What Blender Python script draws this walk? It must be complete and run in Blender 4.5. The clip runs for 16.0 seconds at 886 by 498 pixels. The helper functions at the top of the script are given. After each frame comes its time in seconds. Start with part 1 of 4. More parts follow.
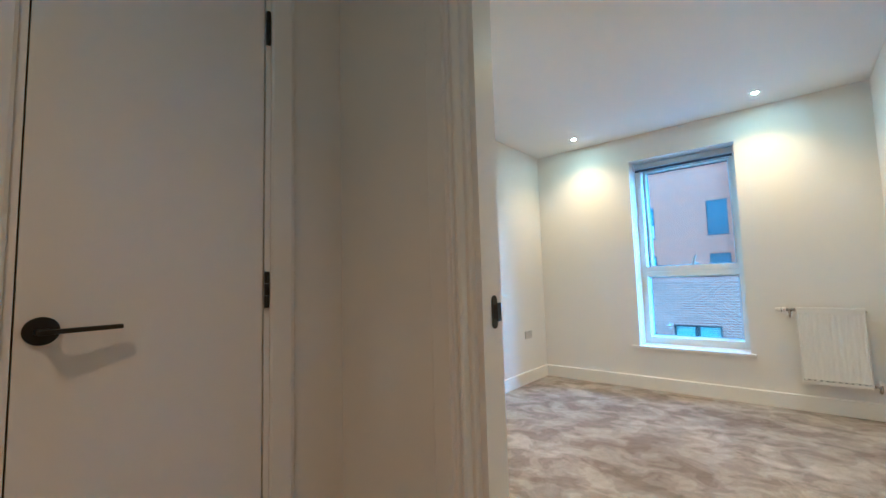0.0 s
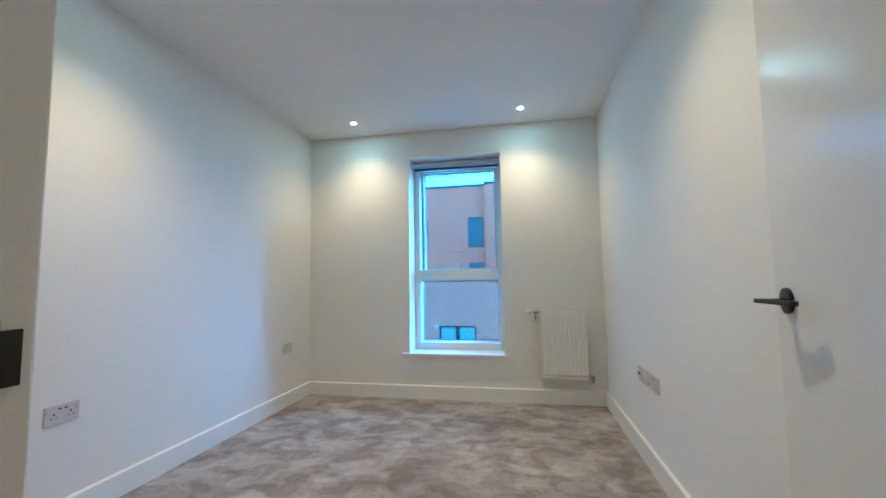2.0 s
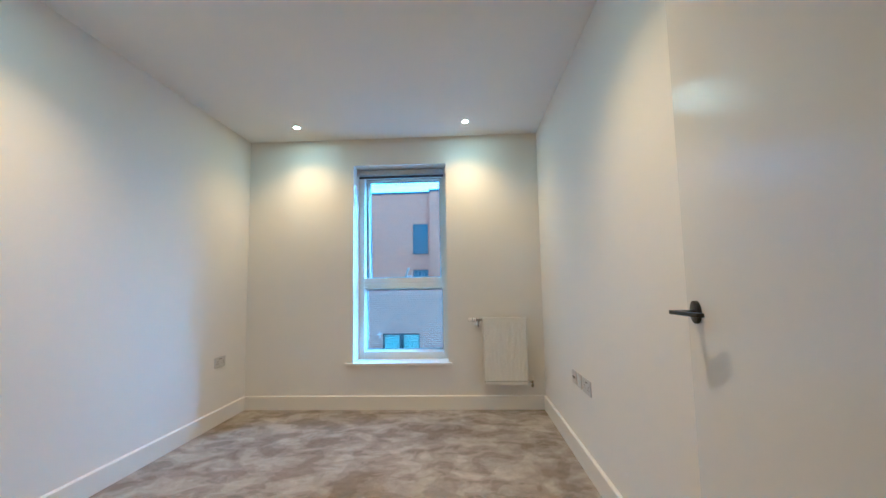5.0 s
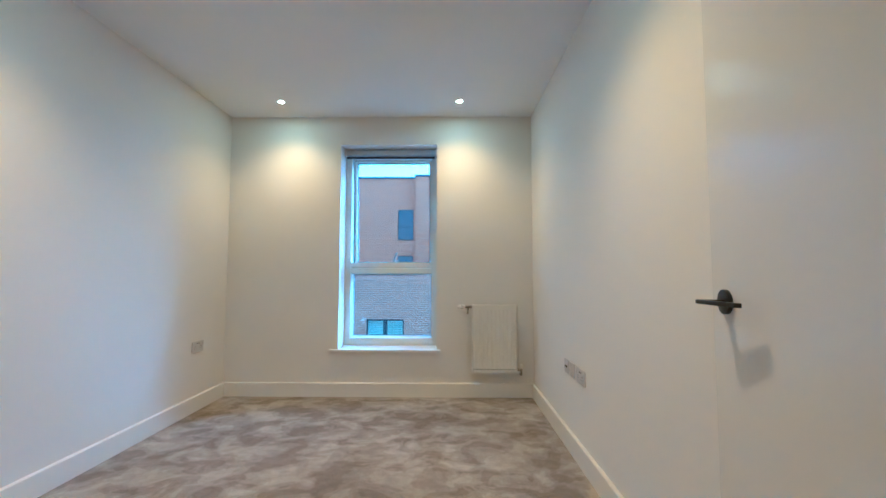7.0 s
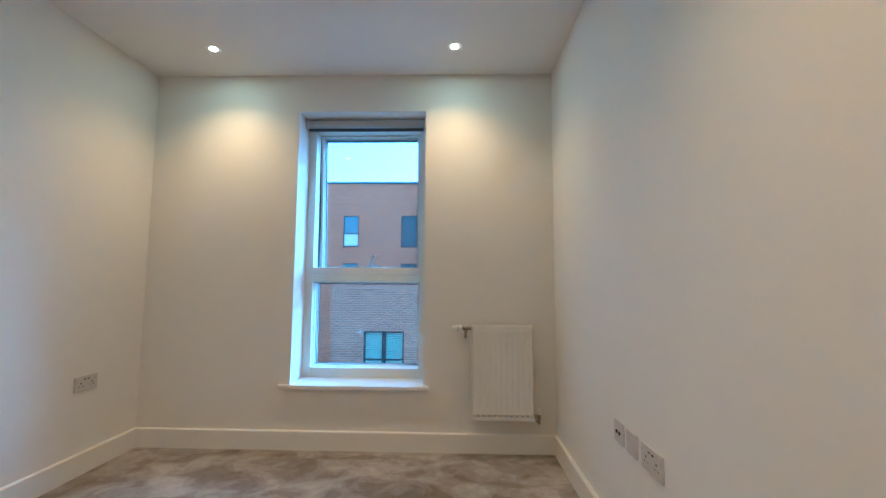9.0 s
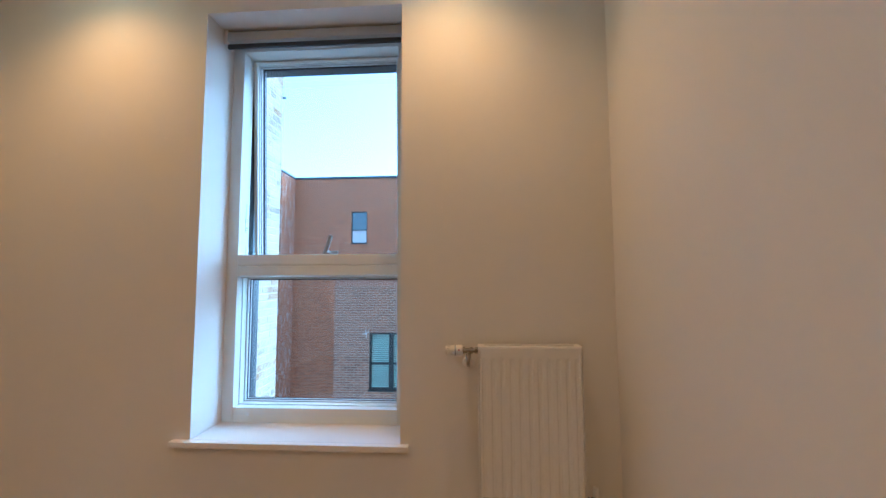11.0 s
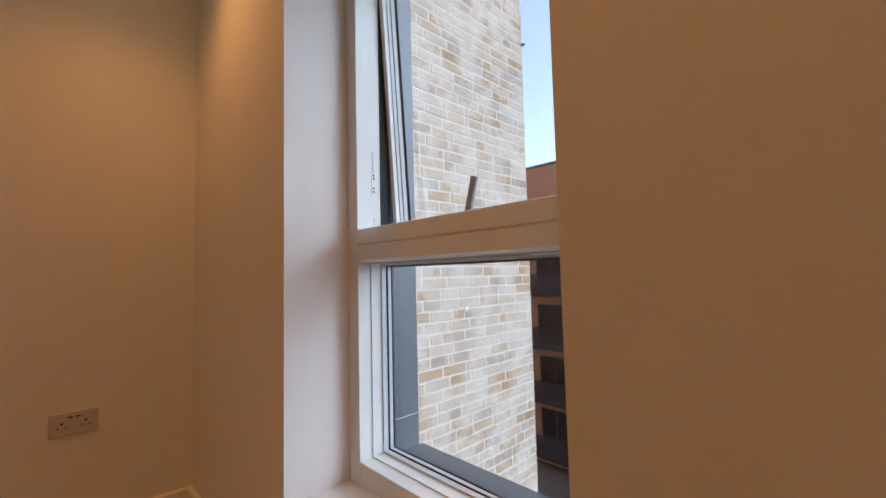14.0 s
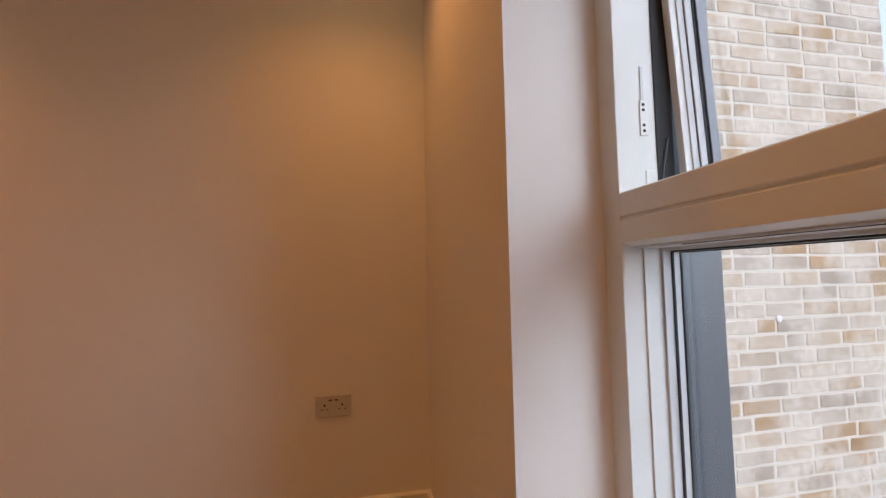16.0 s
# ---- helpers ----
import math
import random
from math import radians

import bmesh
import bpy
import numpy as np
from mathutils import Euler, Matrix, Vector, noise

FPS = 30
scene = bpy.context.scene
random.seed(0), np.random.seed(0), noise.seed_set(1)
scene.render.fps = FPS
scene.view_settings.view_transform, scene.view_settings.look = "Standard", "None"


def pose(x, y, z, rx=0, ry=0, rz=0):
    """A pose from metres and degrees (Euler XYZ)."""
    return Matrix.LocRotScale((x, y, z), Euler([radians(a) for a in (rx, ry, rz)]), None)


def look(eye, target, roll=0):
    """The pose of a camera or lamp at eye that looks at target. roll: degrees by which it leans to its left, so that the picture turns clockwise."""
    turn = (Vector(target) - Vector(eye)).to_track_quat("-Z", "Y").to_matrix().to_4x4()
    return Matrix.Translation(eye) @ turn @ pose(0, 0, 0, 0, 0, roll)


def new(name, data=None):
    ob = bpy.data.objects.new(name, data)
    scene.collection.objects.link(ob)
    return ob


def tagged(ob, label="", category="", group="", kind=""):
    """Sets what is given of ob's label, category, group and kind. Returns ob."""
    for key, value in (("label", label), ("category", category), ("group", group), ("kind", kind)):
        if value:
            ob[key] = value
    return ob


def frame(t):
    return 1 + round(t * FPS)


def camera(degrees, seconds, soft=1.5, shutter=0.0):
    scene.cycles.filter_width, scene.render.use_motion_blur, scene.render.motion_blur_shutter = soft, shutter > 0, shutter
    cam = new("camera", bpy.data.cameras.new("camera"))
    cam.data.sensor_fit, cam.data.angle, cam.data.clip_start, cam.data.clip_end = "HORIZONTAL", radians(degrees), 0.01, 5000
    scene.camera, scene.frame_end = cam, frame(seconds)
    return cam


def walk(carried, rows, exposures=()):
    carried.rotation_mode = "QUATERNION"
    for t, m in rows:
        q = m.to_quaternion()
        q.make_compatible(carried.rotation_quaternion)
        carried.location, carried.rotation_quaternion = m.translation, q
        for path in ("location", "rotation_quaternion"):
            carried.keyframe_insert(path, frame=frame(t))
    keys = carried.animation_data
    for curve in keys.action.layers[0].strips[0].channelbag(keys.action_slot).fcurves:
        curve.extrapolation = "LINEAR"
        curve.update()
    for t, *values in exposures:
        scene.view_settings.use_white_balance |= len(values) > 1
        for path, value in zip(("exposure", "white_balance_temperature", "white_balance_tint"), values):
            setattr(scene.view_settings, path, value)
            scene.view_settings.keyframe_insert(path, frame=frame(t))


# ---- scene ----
cam = camera(95.0, 16.0)
PATH = [
    (0, (2.266, -0.448, 1.117), (0.967, 1.064, 1.278), -1.6),
    (0.5, (2.193, -0.277, 1.114), (1.159, 1.427, 1.282), -1.8),
    (1, (2.174, -0.075, 1.135), (1.371, 1.749, 1.306), -1.9),
    (1.5, (2.133, 0.073, 1.118), (1.556, 1.981, 1.279), -1.6),
    (2, (2.1, 0.19, 1.094), (1.727, 2.148, 1.254), -0.8),
    (2.5, (2.077, 0.22, 1.112), (1.91, 2.206, 1.276), -0.7),
    (3, (2.106, 0.219, 1.115), (2.072, 2.21, 1.302), -0.6),
    (3.5, (2.109, 0.193, 1.12), (2.106, 2.183, 1.321), -0.7),
    (4, (2.106, 0.16, 1.113), (2.016, 2.148, 1.313), -1.3),
    (6.3, (2.08, 0.18, 1.112), (1.976, 2.172, 1.264), -0.9),
    (6.5, (2.073, 0.2, 1.108), (2.003, 2.193, 1.251), -0.5),
    (7, (2.041, 0.27, 1.103), (2.016, 2.266, 1.227), 0.1),
    (7.5, (2.056, 0.427, 1.105), (2.012, 2.423, 1.223), 0.2),
    (8, (2.107, 0.706, 1.125), (2.034, 2.701, 1.25), 0.3),
    (8.5, (2.146, 0.95, 1.101), (2.063, 2.942, 1.261), 0.5),
    (9, (2.145, 1.235, 1.106), (2.086, 3.227, 1.273), 0.4),
    (9.5, (2.157, 1.476, 1.116), (2.092, 3.468, 1.287), 0.1),
    (9.7, (2.183, 1.586, 1.112), (2.107, 3.577, 1.286), 0.0),
    (11.8, (2.263, 2.71, 1.08), (2.01, 4.689, 1.221), -0.9),
    (12, (2.279, 2.804, 1.086), (1.926, 4.768, 1.229), -1.0),
    (12.5, (2.262, 2.993, 1.086), (1.665, 4.896, 1.242), -1.1),
    (13, (2.222, 3.2, 1.084), (1.361, 4.999, 1.242), -1.3),
    (13.5, (2.196, 3.338, 1.069), (1.049, 4.969, 1.222), -1.2),
    (14, (2.218, 3.512, 1.065), (0.781, 4.897, 1.189), -1.4),
    (14.5, (2.199, 3.601, 1.071), (0.561, 4.744, 1.168), -1.3),
    (15, (2.096, 3.672, 1.06), (0.324, 4.594, 1.162), -1.0),
    (15.5, (1.94, 3.718, 1.062), (0.06, 4.393, 1.17), -1.1),
    (16, (1.814, 3.707, 1.059), (-0.142, 4.104, 1.182), -1.1),
]
LOOK = [(0.0, 4.25, 2900, -24), (1.5, 3.85, 2800, -23), (2.2, 3.75, 2800, -23), (3.0, 3.8, 2980, -24), (4.0, 3.87, 3010, -24), (6.3, 3.85, 2960, -25), (8.0, 3.6, 3000, -25), (9.7, 3.42, 3240, -22), (12.0, 2.82, 4250, -15), (13.5, 2.42, 5050, -8), (14.0, 2.4, 5300, -4), (16.0, 2.48, 5700, 0)]
walk(cam, [(t, look(eye, target, roll)) for t, eye, target, roll in PATH], LOOK)

# ---------- light ----------
world = bpy.data.worlds.new("sky")
scene.world = world
world.use_nodes = True
wn = world.node_tree
bg = wn.nodes["Background"]
sky = wn.nodes.new("ShaderNodeTexSky")
sky.sky_type = "NISHITA"
sky.sun_disc = False
sky.sun_elevation = radians(30)
sky.sun_rotation = radians(52)
sky.air_density, sky.dust_density, sky.ozone_density = 1.0, 1.6, 1.4
cool = wn.nodes.new("ShaderNodeMix")
cool.data_type, cool.blend_type = "RGBA", "MULTIPLY"
cool.inputs[0].default_value = 1.0
cool.inputs[7].default_value = (0.87, 0.93, 1.10, 1)
haze = wn.nodes.new("ShaderNodeHueSaturation")
haze.inputs["Saturation"].default_value = 0.42
wn.links.new(sky.outputs[0], haze.inputs["Color"])
wn.links.new(haze.outputs[0], cool.inputs[6])
wn.links.new(cool.outputs[2], bg.inputs[0])
bg.inputs[1].default_value = 0.095
sun_data = bpy.data.lights.new("sun", "SUN")
sun_data.energy, sun_data.angle, sun_data.color = 0.03, radians(25), (1.0, 0.95, 0.9)
sun = new("sun", sun_data)
sun.matrix_world = look((0, 0, 30), (-6.82, -5.33, 25.0))

WARM = (1.0, 0.34, 0.075)


# ---------- materials ----------
def mat(name, color, rough=0.5, metal=0.0, vary=0.06, scale=3.0, bump=0.0, bump_scale=200.0, spec=0.5, coat=0.0):
    """Painted or plain surface with a broad tone change and a fine grain."""
    m = bpy.data.materials.new(name)
    m.use_nodes = True
    t = m.node_tree
    b = t.nodes["Principled BSDF"]
    b.inputs["Roughness"].default_value = rough
    b.inputs["Metallic"].default_value = metal
    b.inputs["Specular IOR Level"].default_value = spec
    b.inputs["Coat Weight"].default_value = coat
    co = t.nodes.new("ShaderNodeTexCoord")
    n = t.nodes.new("ShaderNodeTexNoise")
    n.inputs["Scale"].default_value = scale
    n.inputs["Detail"].default_value = 6
    t.links.new(co.outputs["Object"], n.inputs["Vector"])
    mix = t.nodes.new("ShaderNodeMix")
    mix.data_type = "RGBA"
    mix.inputs[6].default_value = (*[c * (1 - vary) for c in color], 1)
    mix.inputs[7].default_value = (*[min(1, c * (1 + vary)) for c in color], 1)
    t.links.new(n.outputs["Fac"], mix.inputs[0])
    t.links.new(mix.outputs[2], b.inputs["Base Color"])
    if bump:
        n2 = t.nodes.new("ShaderNodeTexNoise")
        n2.inputs["Scale"].default_value = bump_scale
        n2.inputs["Detail"].default_value = 4
        t.links.new(co.outputs["Object"], n2.inputs["Vector"])
        bu = t.nodes.new("ShaderNodeBump")
        bu.inputs["Strength"].default_value = bump
        bu.inputs["Distance"].default_value = 0.002
        t.links.new(n2.outputs["Fac"], bu.inputs["Height"])
        t.links.new(bu.outputs["Normal"], b.inputs["Normal"])
    return m


def nodes_of(m):
    return m.node_tree.nodes, m.node_tree.links, m.node_tree.nodes["Principled BSDF"]


def ramp(ns, stops):
    r = ns.new("ShaderNodeValToRGB")
    e = r.color_ramp.elements
    while len(e) < len(stops):
        e.new(0.5)
    for k, (p, c) in zip(e, stops):
        k.position, k.color = p, (*c, 1)
    return r


WALL = mat("wall_paint", (0.80, 0.785, 0.755), 0.55, vary=0.012, scale=1.5, bump=0.035, bump_scale=260, spec=0.3)
CEIL = mat("ceiling_paint", (0.82, 0.815, 0.80), 0.7, vary=0.012, scale=1.2, bump=0.1, bump_scale=350, spec=0.2)
TRIM = mat("satin_trim_paint", (0.80, 0.79, 0.765), 0.34, vary=0.012, scale=4)
DOORP = mat("satin_door_paint", (0.78, 0.77, 0.75), 0.25, vary=0.012, scale=2, bump=0.07, bump_scale=60)
UPVC = mat("white_window_frame", (0.77, 0.81, 0.79), 0.32, vary=0.015, scale=6, bump=0.03)
BEAD = mat("window_bead", (0.62, 0.66, 0.67), 0.4, vary=0.03, scale=20)
GASKET = mat("rubber_gasket", (0.012, 0.013, 0.014), 0.7, vary=0.2, scale=60)
BLACK = mat("black_ironmongery", (0.012, 0.011, 0.010), 0.38, metal=0.3, vary=0.15, scale=60, bump=0.08, bump_scale=500)
# near-black that stands in for the shade inside holes and gaps
VOID = mat("dark_hollow", (0.006, 0.005, 0.005), 0.9, vary=0.1)
CHROME = mat("polished_chrome", (0.40, 0.38, 0.36), 0.08, metal=1.0, vary=0.05, scale=40)
RAD = mat("radiator_enamel", (0.80, 0.795, 0.775), 0.30, vary=0.012, scale=8, bump=0.03)
SOCK = mat("socket_plastic", (0.56, 0.55, 0.545), 0.35, vary=0.02, scale=30)
PLATE = mat("white_plastic", (0.74, 0.73, 0.72), 0.35, vary=0.02, scale=30)
TRVP = mat("valve_plastic", (0.78, 0.77, 0.74), 0.32, vary=0.02, scale=40)
GREYM = mat("grey_reveal_metal", (0.095, 0.11, 0.125), 0.42, metal=0.15, vary=0.06, scale=5, bump=0.05)
DARKM = mat("dark_window_metal", (0.022, 0.035, 0.04), 0.4, vary=0.1, scale=10)
HANDLEM = mat("grey_handle_plastic", (0.29, 0.30, 0.31), 0.42, vary=0.05, scale=40)
BLINDF = mat("blind_fabric", (0.52, 0.55, 0.57), 0.8, vary=0.04, scale=40, bump=0.25, bump_scale=900)
BLINDB = mat("blind_bottom_bar", (0.03, 0.04, 0.06), 0.45, vary=0.1, scale=30)
COPING = mat("coping_metal", (0.06, 0.075, 0.085), 0.45, vary=0.1, scale=2)
BALC = mat("balcony_steel", (0.018, 0.02, 0.024), 0.5, vary=0.15, scale=4)
BLINDW = mat("far_blind_slat", (0.62, 0.84, 0.76), 0.6, vary=0.08, scale=6)
FROST = mat("frosted_pane", (0.82, 0.80, 0.78), 0.5, vary=0.05, scale=3)
# dark colour stands in for the shade of unlit rooms behind far windows
ROOMD = mat("unlit_far_room", (0.05, 0.07, 0.075), 0.8, vary=0.3, scale=2)
REDDOT = mat("red_marker", (0.35, 0.03, 0.02), 0.4, vary=0.1, scale=80)
RAILM = mat("grey_railing_bar", (0.12, 0.125, 0.135), 0.5, vary=0.1, scale=6)
DARKPANE = mat("dark_door_glass", (0.018, 0.022, 0.026), 0.22, vary=0.2, scale=1.2, spec=0.35)
PAVE = mat("courtyard_paving", (0.09, 0.085, 0.08), 0.85, vary=0.2, scale=1.5, bump=0.3, bump_scale=20)


def carpet_material():
    """Cut-pile carpet: broad brushed sweeps, sharp-edged foot marks with window highlights painted in, and tuft grain.
    """
    m = mat("carpet_pile", (0.4, 0.36, 0.31), 0.95, spec=0.1)
    ns, ln, b = nodes_of(m)
    co = ns.new("ShaderNodeTexCoord")

    def tex(scale, detail, rough, dist, stretch=(1, 1, 1), turn=0.0):
        mp = ns.new("ShaderNodeMapping")
        mp.inputs["Scale"].default_value = stretch
        mp.inputs["Rotation"].default_value = (0, 0, turn)
        ln.new(co.outputs["Object"], mp.inputs[0])
        n = ns.new("ShaderNodeTexNoise")
        n.inputs["Scale"].default_value, n.inputs["Detail"].default_value = scale, detail
        n.inputs["Roughness"].default_value, n.inputs["Distortion"].default_value = rough, dist
        ln.new(mp.outputs[0], n.inputs["Vector"])
        return n.outputs["Fac"]

    def blend(kind, a, c, fac=1.0):
        x = ns.new("ShaderNodeMix")
        x.data_type, x.blend_type = "RGBA", kind
        x.inputs[0].default_value = fac
        ln.new(a, x.inputs[6])
        ln.new(c, x.inputs[7])
        return x.outputs[2]

    def tone(fac, stops):
        k = ramp(ns, stops)
        ln.new(fac, k.inputs[0])
        return k.outputs[0]

    broad = tone(tex(1.6, 4, 0.55, 0.3), [(0.36, (0.305, 0.262, 0.213)), (0.64, (0.43, 0.387, 0.337))])
    # the bluish top stop paints window light caught on the brushed pile
    marks = tone(tex(4.6, 4, 0.5, 0.5, (0.95, 1.15, 1.0), 0.2), [(0.425, (0.67, 0.645, 0.62)), (0.447, (0.88, 0.87, 0.86)), (0.535, (0.97, 0.97, 0.975)), (0.558, (1.18, 1.205, 1.24))])
    small = tone(tex(17, 6, 0.6, 0.2), [(0.36, (0.84, 0.84, 0.83)), (0.62, (1.08, 1.08, 1.08))])
    fine = tex(170, 3, 0.5, 0.0)
    tuft = tone(fine, [(0.3, (0.66, 0.66, 0.66)), (0.7, (1.16, 1.16, 1.16))])
    col = blend("MULTIPLY", blend("MULTIPLY", blend("MULTIPLY", broad, marks), small), tuft, 0.8)
    ln.new(col, b.inputs["Base Color"])
    bu = ns.new("ShaderNodeBump")
    bu.inputs["Strength"].default_value, bu.inputs["Distance"].default_value = 0.6, 0.005
    ln.new(fine, bu.inputs["Height"])
    ln.new(bu.outputs["Normal"], b.inputs["Normal"])
    b.inputs["Sheen Weight"].default_value = 0.25
    b.inputs["Sheen Roughness"].default_value = 0.5
    return m


CARPET = carpet_material()


def pale_brick_material(per_island):
    m = mat("pale_brick_island" if per_island else "pale_brick", (0.5, 0.45, 0.38), 0.9, spec=0.2)
    ns, ln, b = nodes_of(m)
    if per_island:
        src = ns.new("ShaderNodeNewGeometry").outputs["Random Per Island"]
    else:
        src = ns.new("ShaderNodeObjectInfo").outputs["Random"]
    r = ramp(ns, [(0.0, (0.34, 0.225, 0.12)), (0.14, (0.44, 0.32, 0.19)), (0.28, (0.52, 0.43, 0.32)), (0.42, (0.33, 0.28, 0.225)),
                  (0.56, (0.56, 0.49, 0.40)), (0.70, (0.43, 0.30, 0.17)), (0.84, (0.35, 0.315, 0.27)), (0.95, (0.54, 0.47, 0.38))])
    ln.new(src, r.inputs[0])
    geo = ns.new("ShaderNodeNewGeometry")
    n = ns.new("ShaderNodeTexNoise")
    n.inputs["Scale"].default_value, n.inputs["Detail"].default_value, n.inputs["Roughness"].default_value = 4.2, 5, 0.55
    ln.new(geo.outputs["Position"], n.inputs["Vector"])
    rr = ramp(ns, [(0.40, (0, 0, 0)), (0.58, (1, 1, 1))])
    ln.new(n.outputs["Fac"], rr.inputs[0])
    mx = ns.new("ShaderNodeMix")
    mx.data_type = "RGBA"
    mx.inputs[7].default_value = (0.66, 0.605, 0.52, 1)
    k = ns.new("ShaderNodeMath")
    k.operation = "MULTIPLY"
    k.inputs[1].default_value = 0.72
    ln.new(rr.outputs[0], k.inputs[0])
    ln.new(k.outputs[0], mx.inputs[0])
    ln.new(r.outputs[0], mx.inputs[6])
    g = ns.new("ShaderNodeTexNoise")
    g.inputs["Scale"].default_value, g.inputs["Detail"].default_value = 34, 5
    ln.new(geo.outputs["Position"], g.inputs["Vector"])
    rg = ramp(ns, [(0.3, (0.80, 0.79, 0.77)), (0.65, (1.05, 1.05, 1.05))])
    ln.new(g.outputs["Fac"], rg.inputs[0])
    mu = ns.new("ShaderNodeMix")
    mu.data_type, mu.blend_type = "RGBA", "MULTIPLY"
    mu.inputs[0].default_value = 1
    ln.new(mx.outputs[2], mu.inputs[6])
    ln.new(rg.outputs[0], mu.inputs[7])
    ln.new(mu.outputs[2], b.inputs["Base Color"])
    bu = ns.new("ShaderNodeBump")
    bu.inputs["Strength"].default_value, bu.inputs["Distance"].default_value = 0.6, 0.004
    ln.new(g.outputs["Fac"], bu.inputs["Height"])
    ln.new(bu.outputs["Normal"], b.inputs["Normal"])
    return m


PALE, PALE_I = pale_brick_material(False), pale_brick_material(True)
MORTAR = mat("pale_mortar", (0.64, 0.59, 0.51), 0.95, vary=0.07, scale=14, bump=0.4, bump_scale=120)


def red_brick_material(name, c1, c2, joint, stain):
    """Far brickwork: courses of 75 mm with joints, weathering, and a little relief."""
    m = mat(name, c1, 0.9, spec=0.2)
    ns, ln, b = nodes_of(m)
    geo = ns.new("ShaderNodeNewGeometry")
    sp = ns.new("ShaderNodeSeparateXYZ")
    ln.new(geo.outputs["Position"], sp.inputs[0])
    ad = ns.new("ShaderNodeMath")
    ad.operation = "ADD"
    ln.new(sp.outputs[0], ad.inputs[0])
    ln.new(sp.outputs[1], ad.inputs[1])
    cb = ns.new("ShaderNodeCombineXYZ")
    ln.new(ad.outputs[0], cb.inputs[0])
    ln.new(sp.outputs[2], cb.inputs[1])
    br = ns.new("ShaderNodeTexBrick")
    br.inputs["Scale"].default_value = 1.0
    br.inputs["Brick Width"].default_value, br.inputs["Row Height"].default_value = 0.225, 0.075
    br.inputs["Mortar Size"].default_value, br.inputs["Mortar Smooth"].default_value = 0.016, 0.1
    br.inputs["Color1"].default_value, br.inputs["Color2"].default_value = (*c1, 1), (*c2, 1)
    br.inputs["Mortar"].default_value = (*joint, 1)
    ln.new(cb.outputs[0], br.inputs["Vector"])
    n = ns.new("ShaderNodeTexNoise")
    n.inputs["Scale"].default_value, n.inputs["Detail"].default_value, n.inputs["Roughness"].default_value = 0.9, 8, 0.7
    ln.new(geo.outputs["Position"], n.inputs["Vector"])
    r = ramp(ns, [(0.52, (0, 0, 0)), (0.72, (1, 1, 1))])
    ln.new(n.outputs["Fac"], r.inputs[0])
    k = ns.new("ShaderNodeMath")
    k.operation = "MULTIPLY"
    k.inputs[1].default_value = stain
    ln.new(r.outputs[0], k.inputs[0])
    mx = ns.new("ShaderNodeMix")
    mx.data_type = "RGBA"
    mx.inputs[7].default_value = (0.5, 0.36, 0.28, 1)
    ln.new(k.outputs[0], mx.inputs[0])
    sp2 = ns.new("ShaderNodeTexNoise")
    sp2.inputs["Scale"].default_value, sp2.inputs["Detail"].default_value, sp2.inputs["Roughness"].default_value = 5.5, 4, 0.7
    ln.new(cb.outputs[0], sp2.inputs["Vector"])
    mott = ramp(ns, [(0.34, (0.80, 0.79, 0.79)), (0.66, (1.14, 1.14, 1.14))])
    ln.new(sp2.outputs["Fac"], mott.inputs[0])
    mm = ns.new("ShaderNodeMix")
    mm.data_type, mm.blend_type = "RGBA", "MULTIPLY"
    mm.inputs[0].default_value = 1.0
    ln.new(br.outputs["Color"], mm.inputs[6])
    ln.new(mott.outputs[0], mm.inputs[7])
    ln.new(mm.outputs[2], mx.inputs[6])
    ln.new(mx.outputs[2], b.inputs["Base Color"])
    bu = ns.new("ShaderNodeBump")
    bu.invert = True
    bu.inputs["Strength"].default_value, bu.inputs["Distance"].default_value = 0.8, 0.01
    ln.new(br.outputs["Fac"], bu.inputs["Height"])
    ln.new(bu.outputs["Normal"], b.inputs["Normal"])
    return m


RED = red_brick_material("red_brick", (0.57, 0.185, 0.066), (0.28, 0.078, 0.032), (0.56, 0.36, 0.22), 0.12)
BUFF = red_brick_material("weathered_brick", (0.36, 0.18, 0.11), (0.20, 0.10, 0.07), (0.42, 0.325, 0.245), 0.22)
SOLDIER = mat("soldier_brick", (0.36, 0.20, 0.135), 0.9, vary=0.25, scale=9)


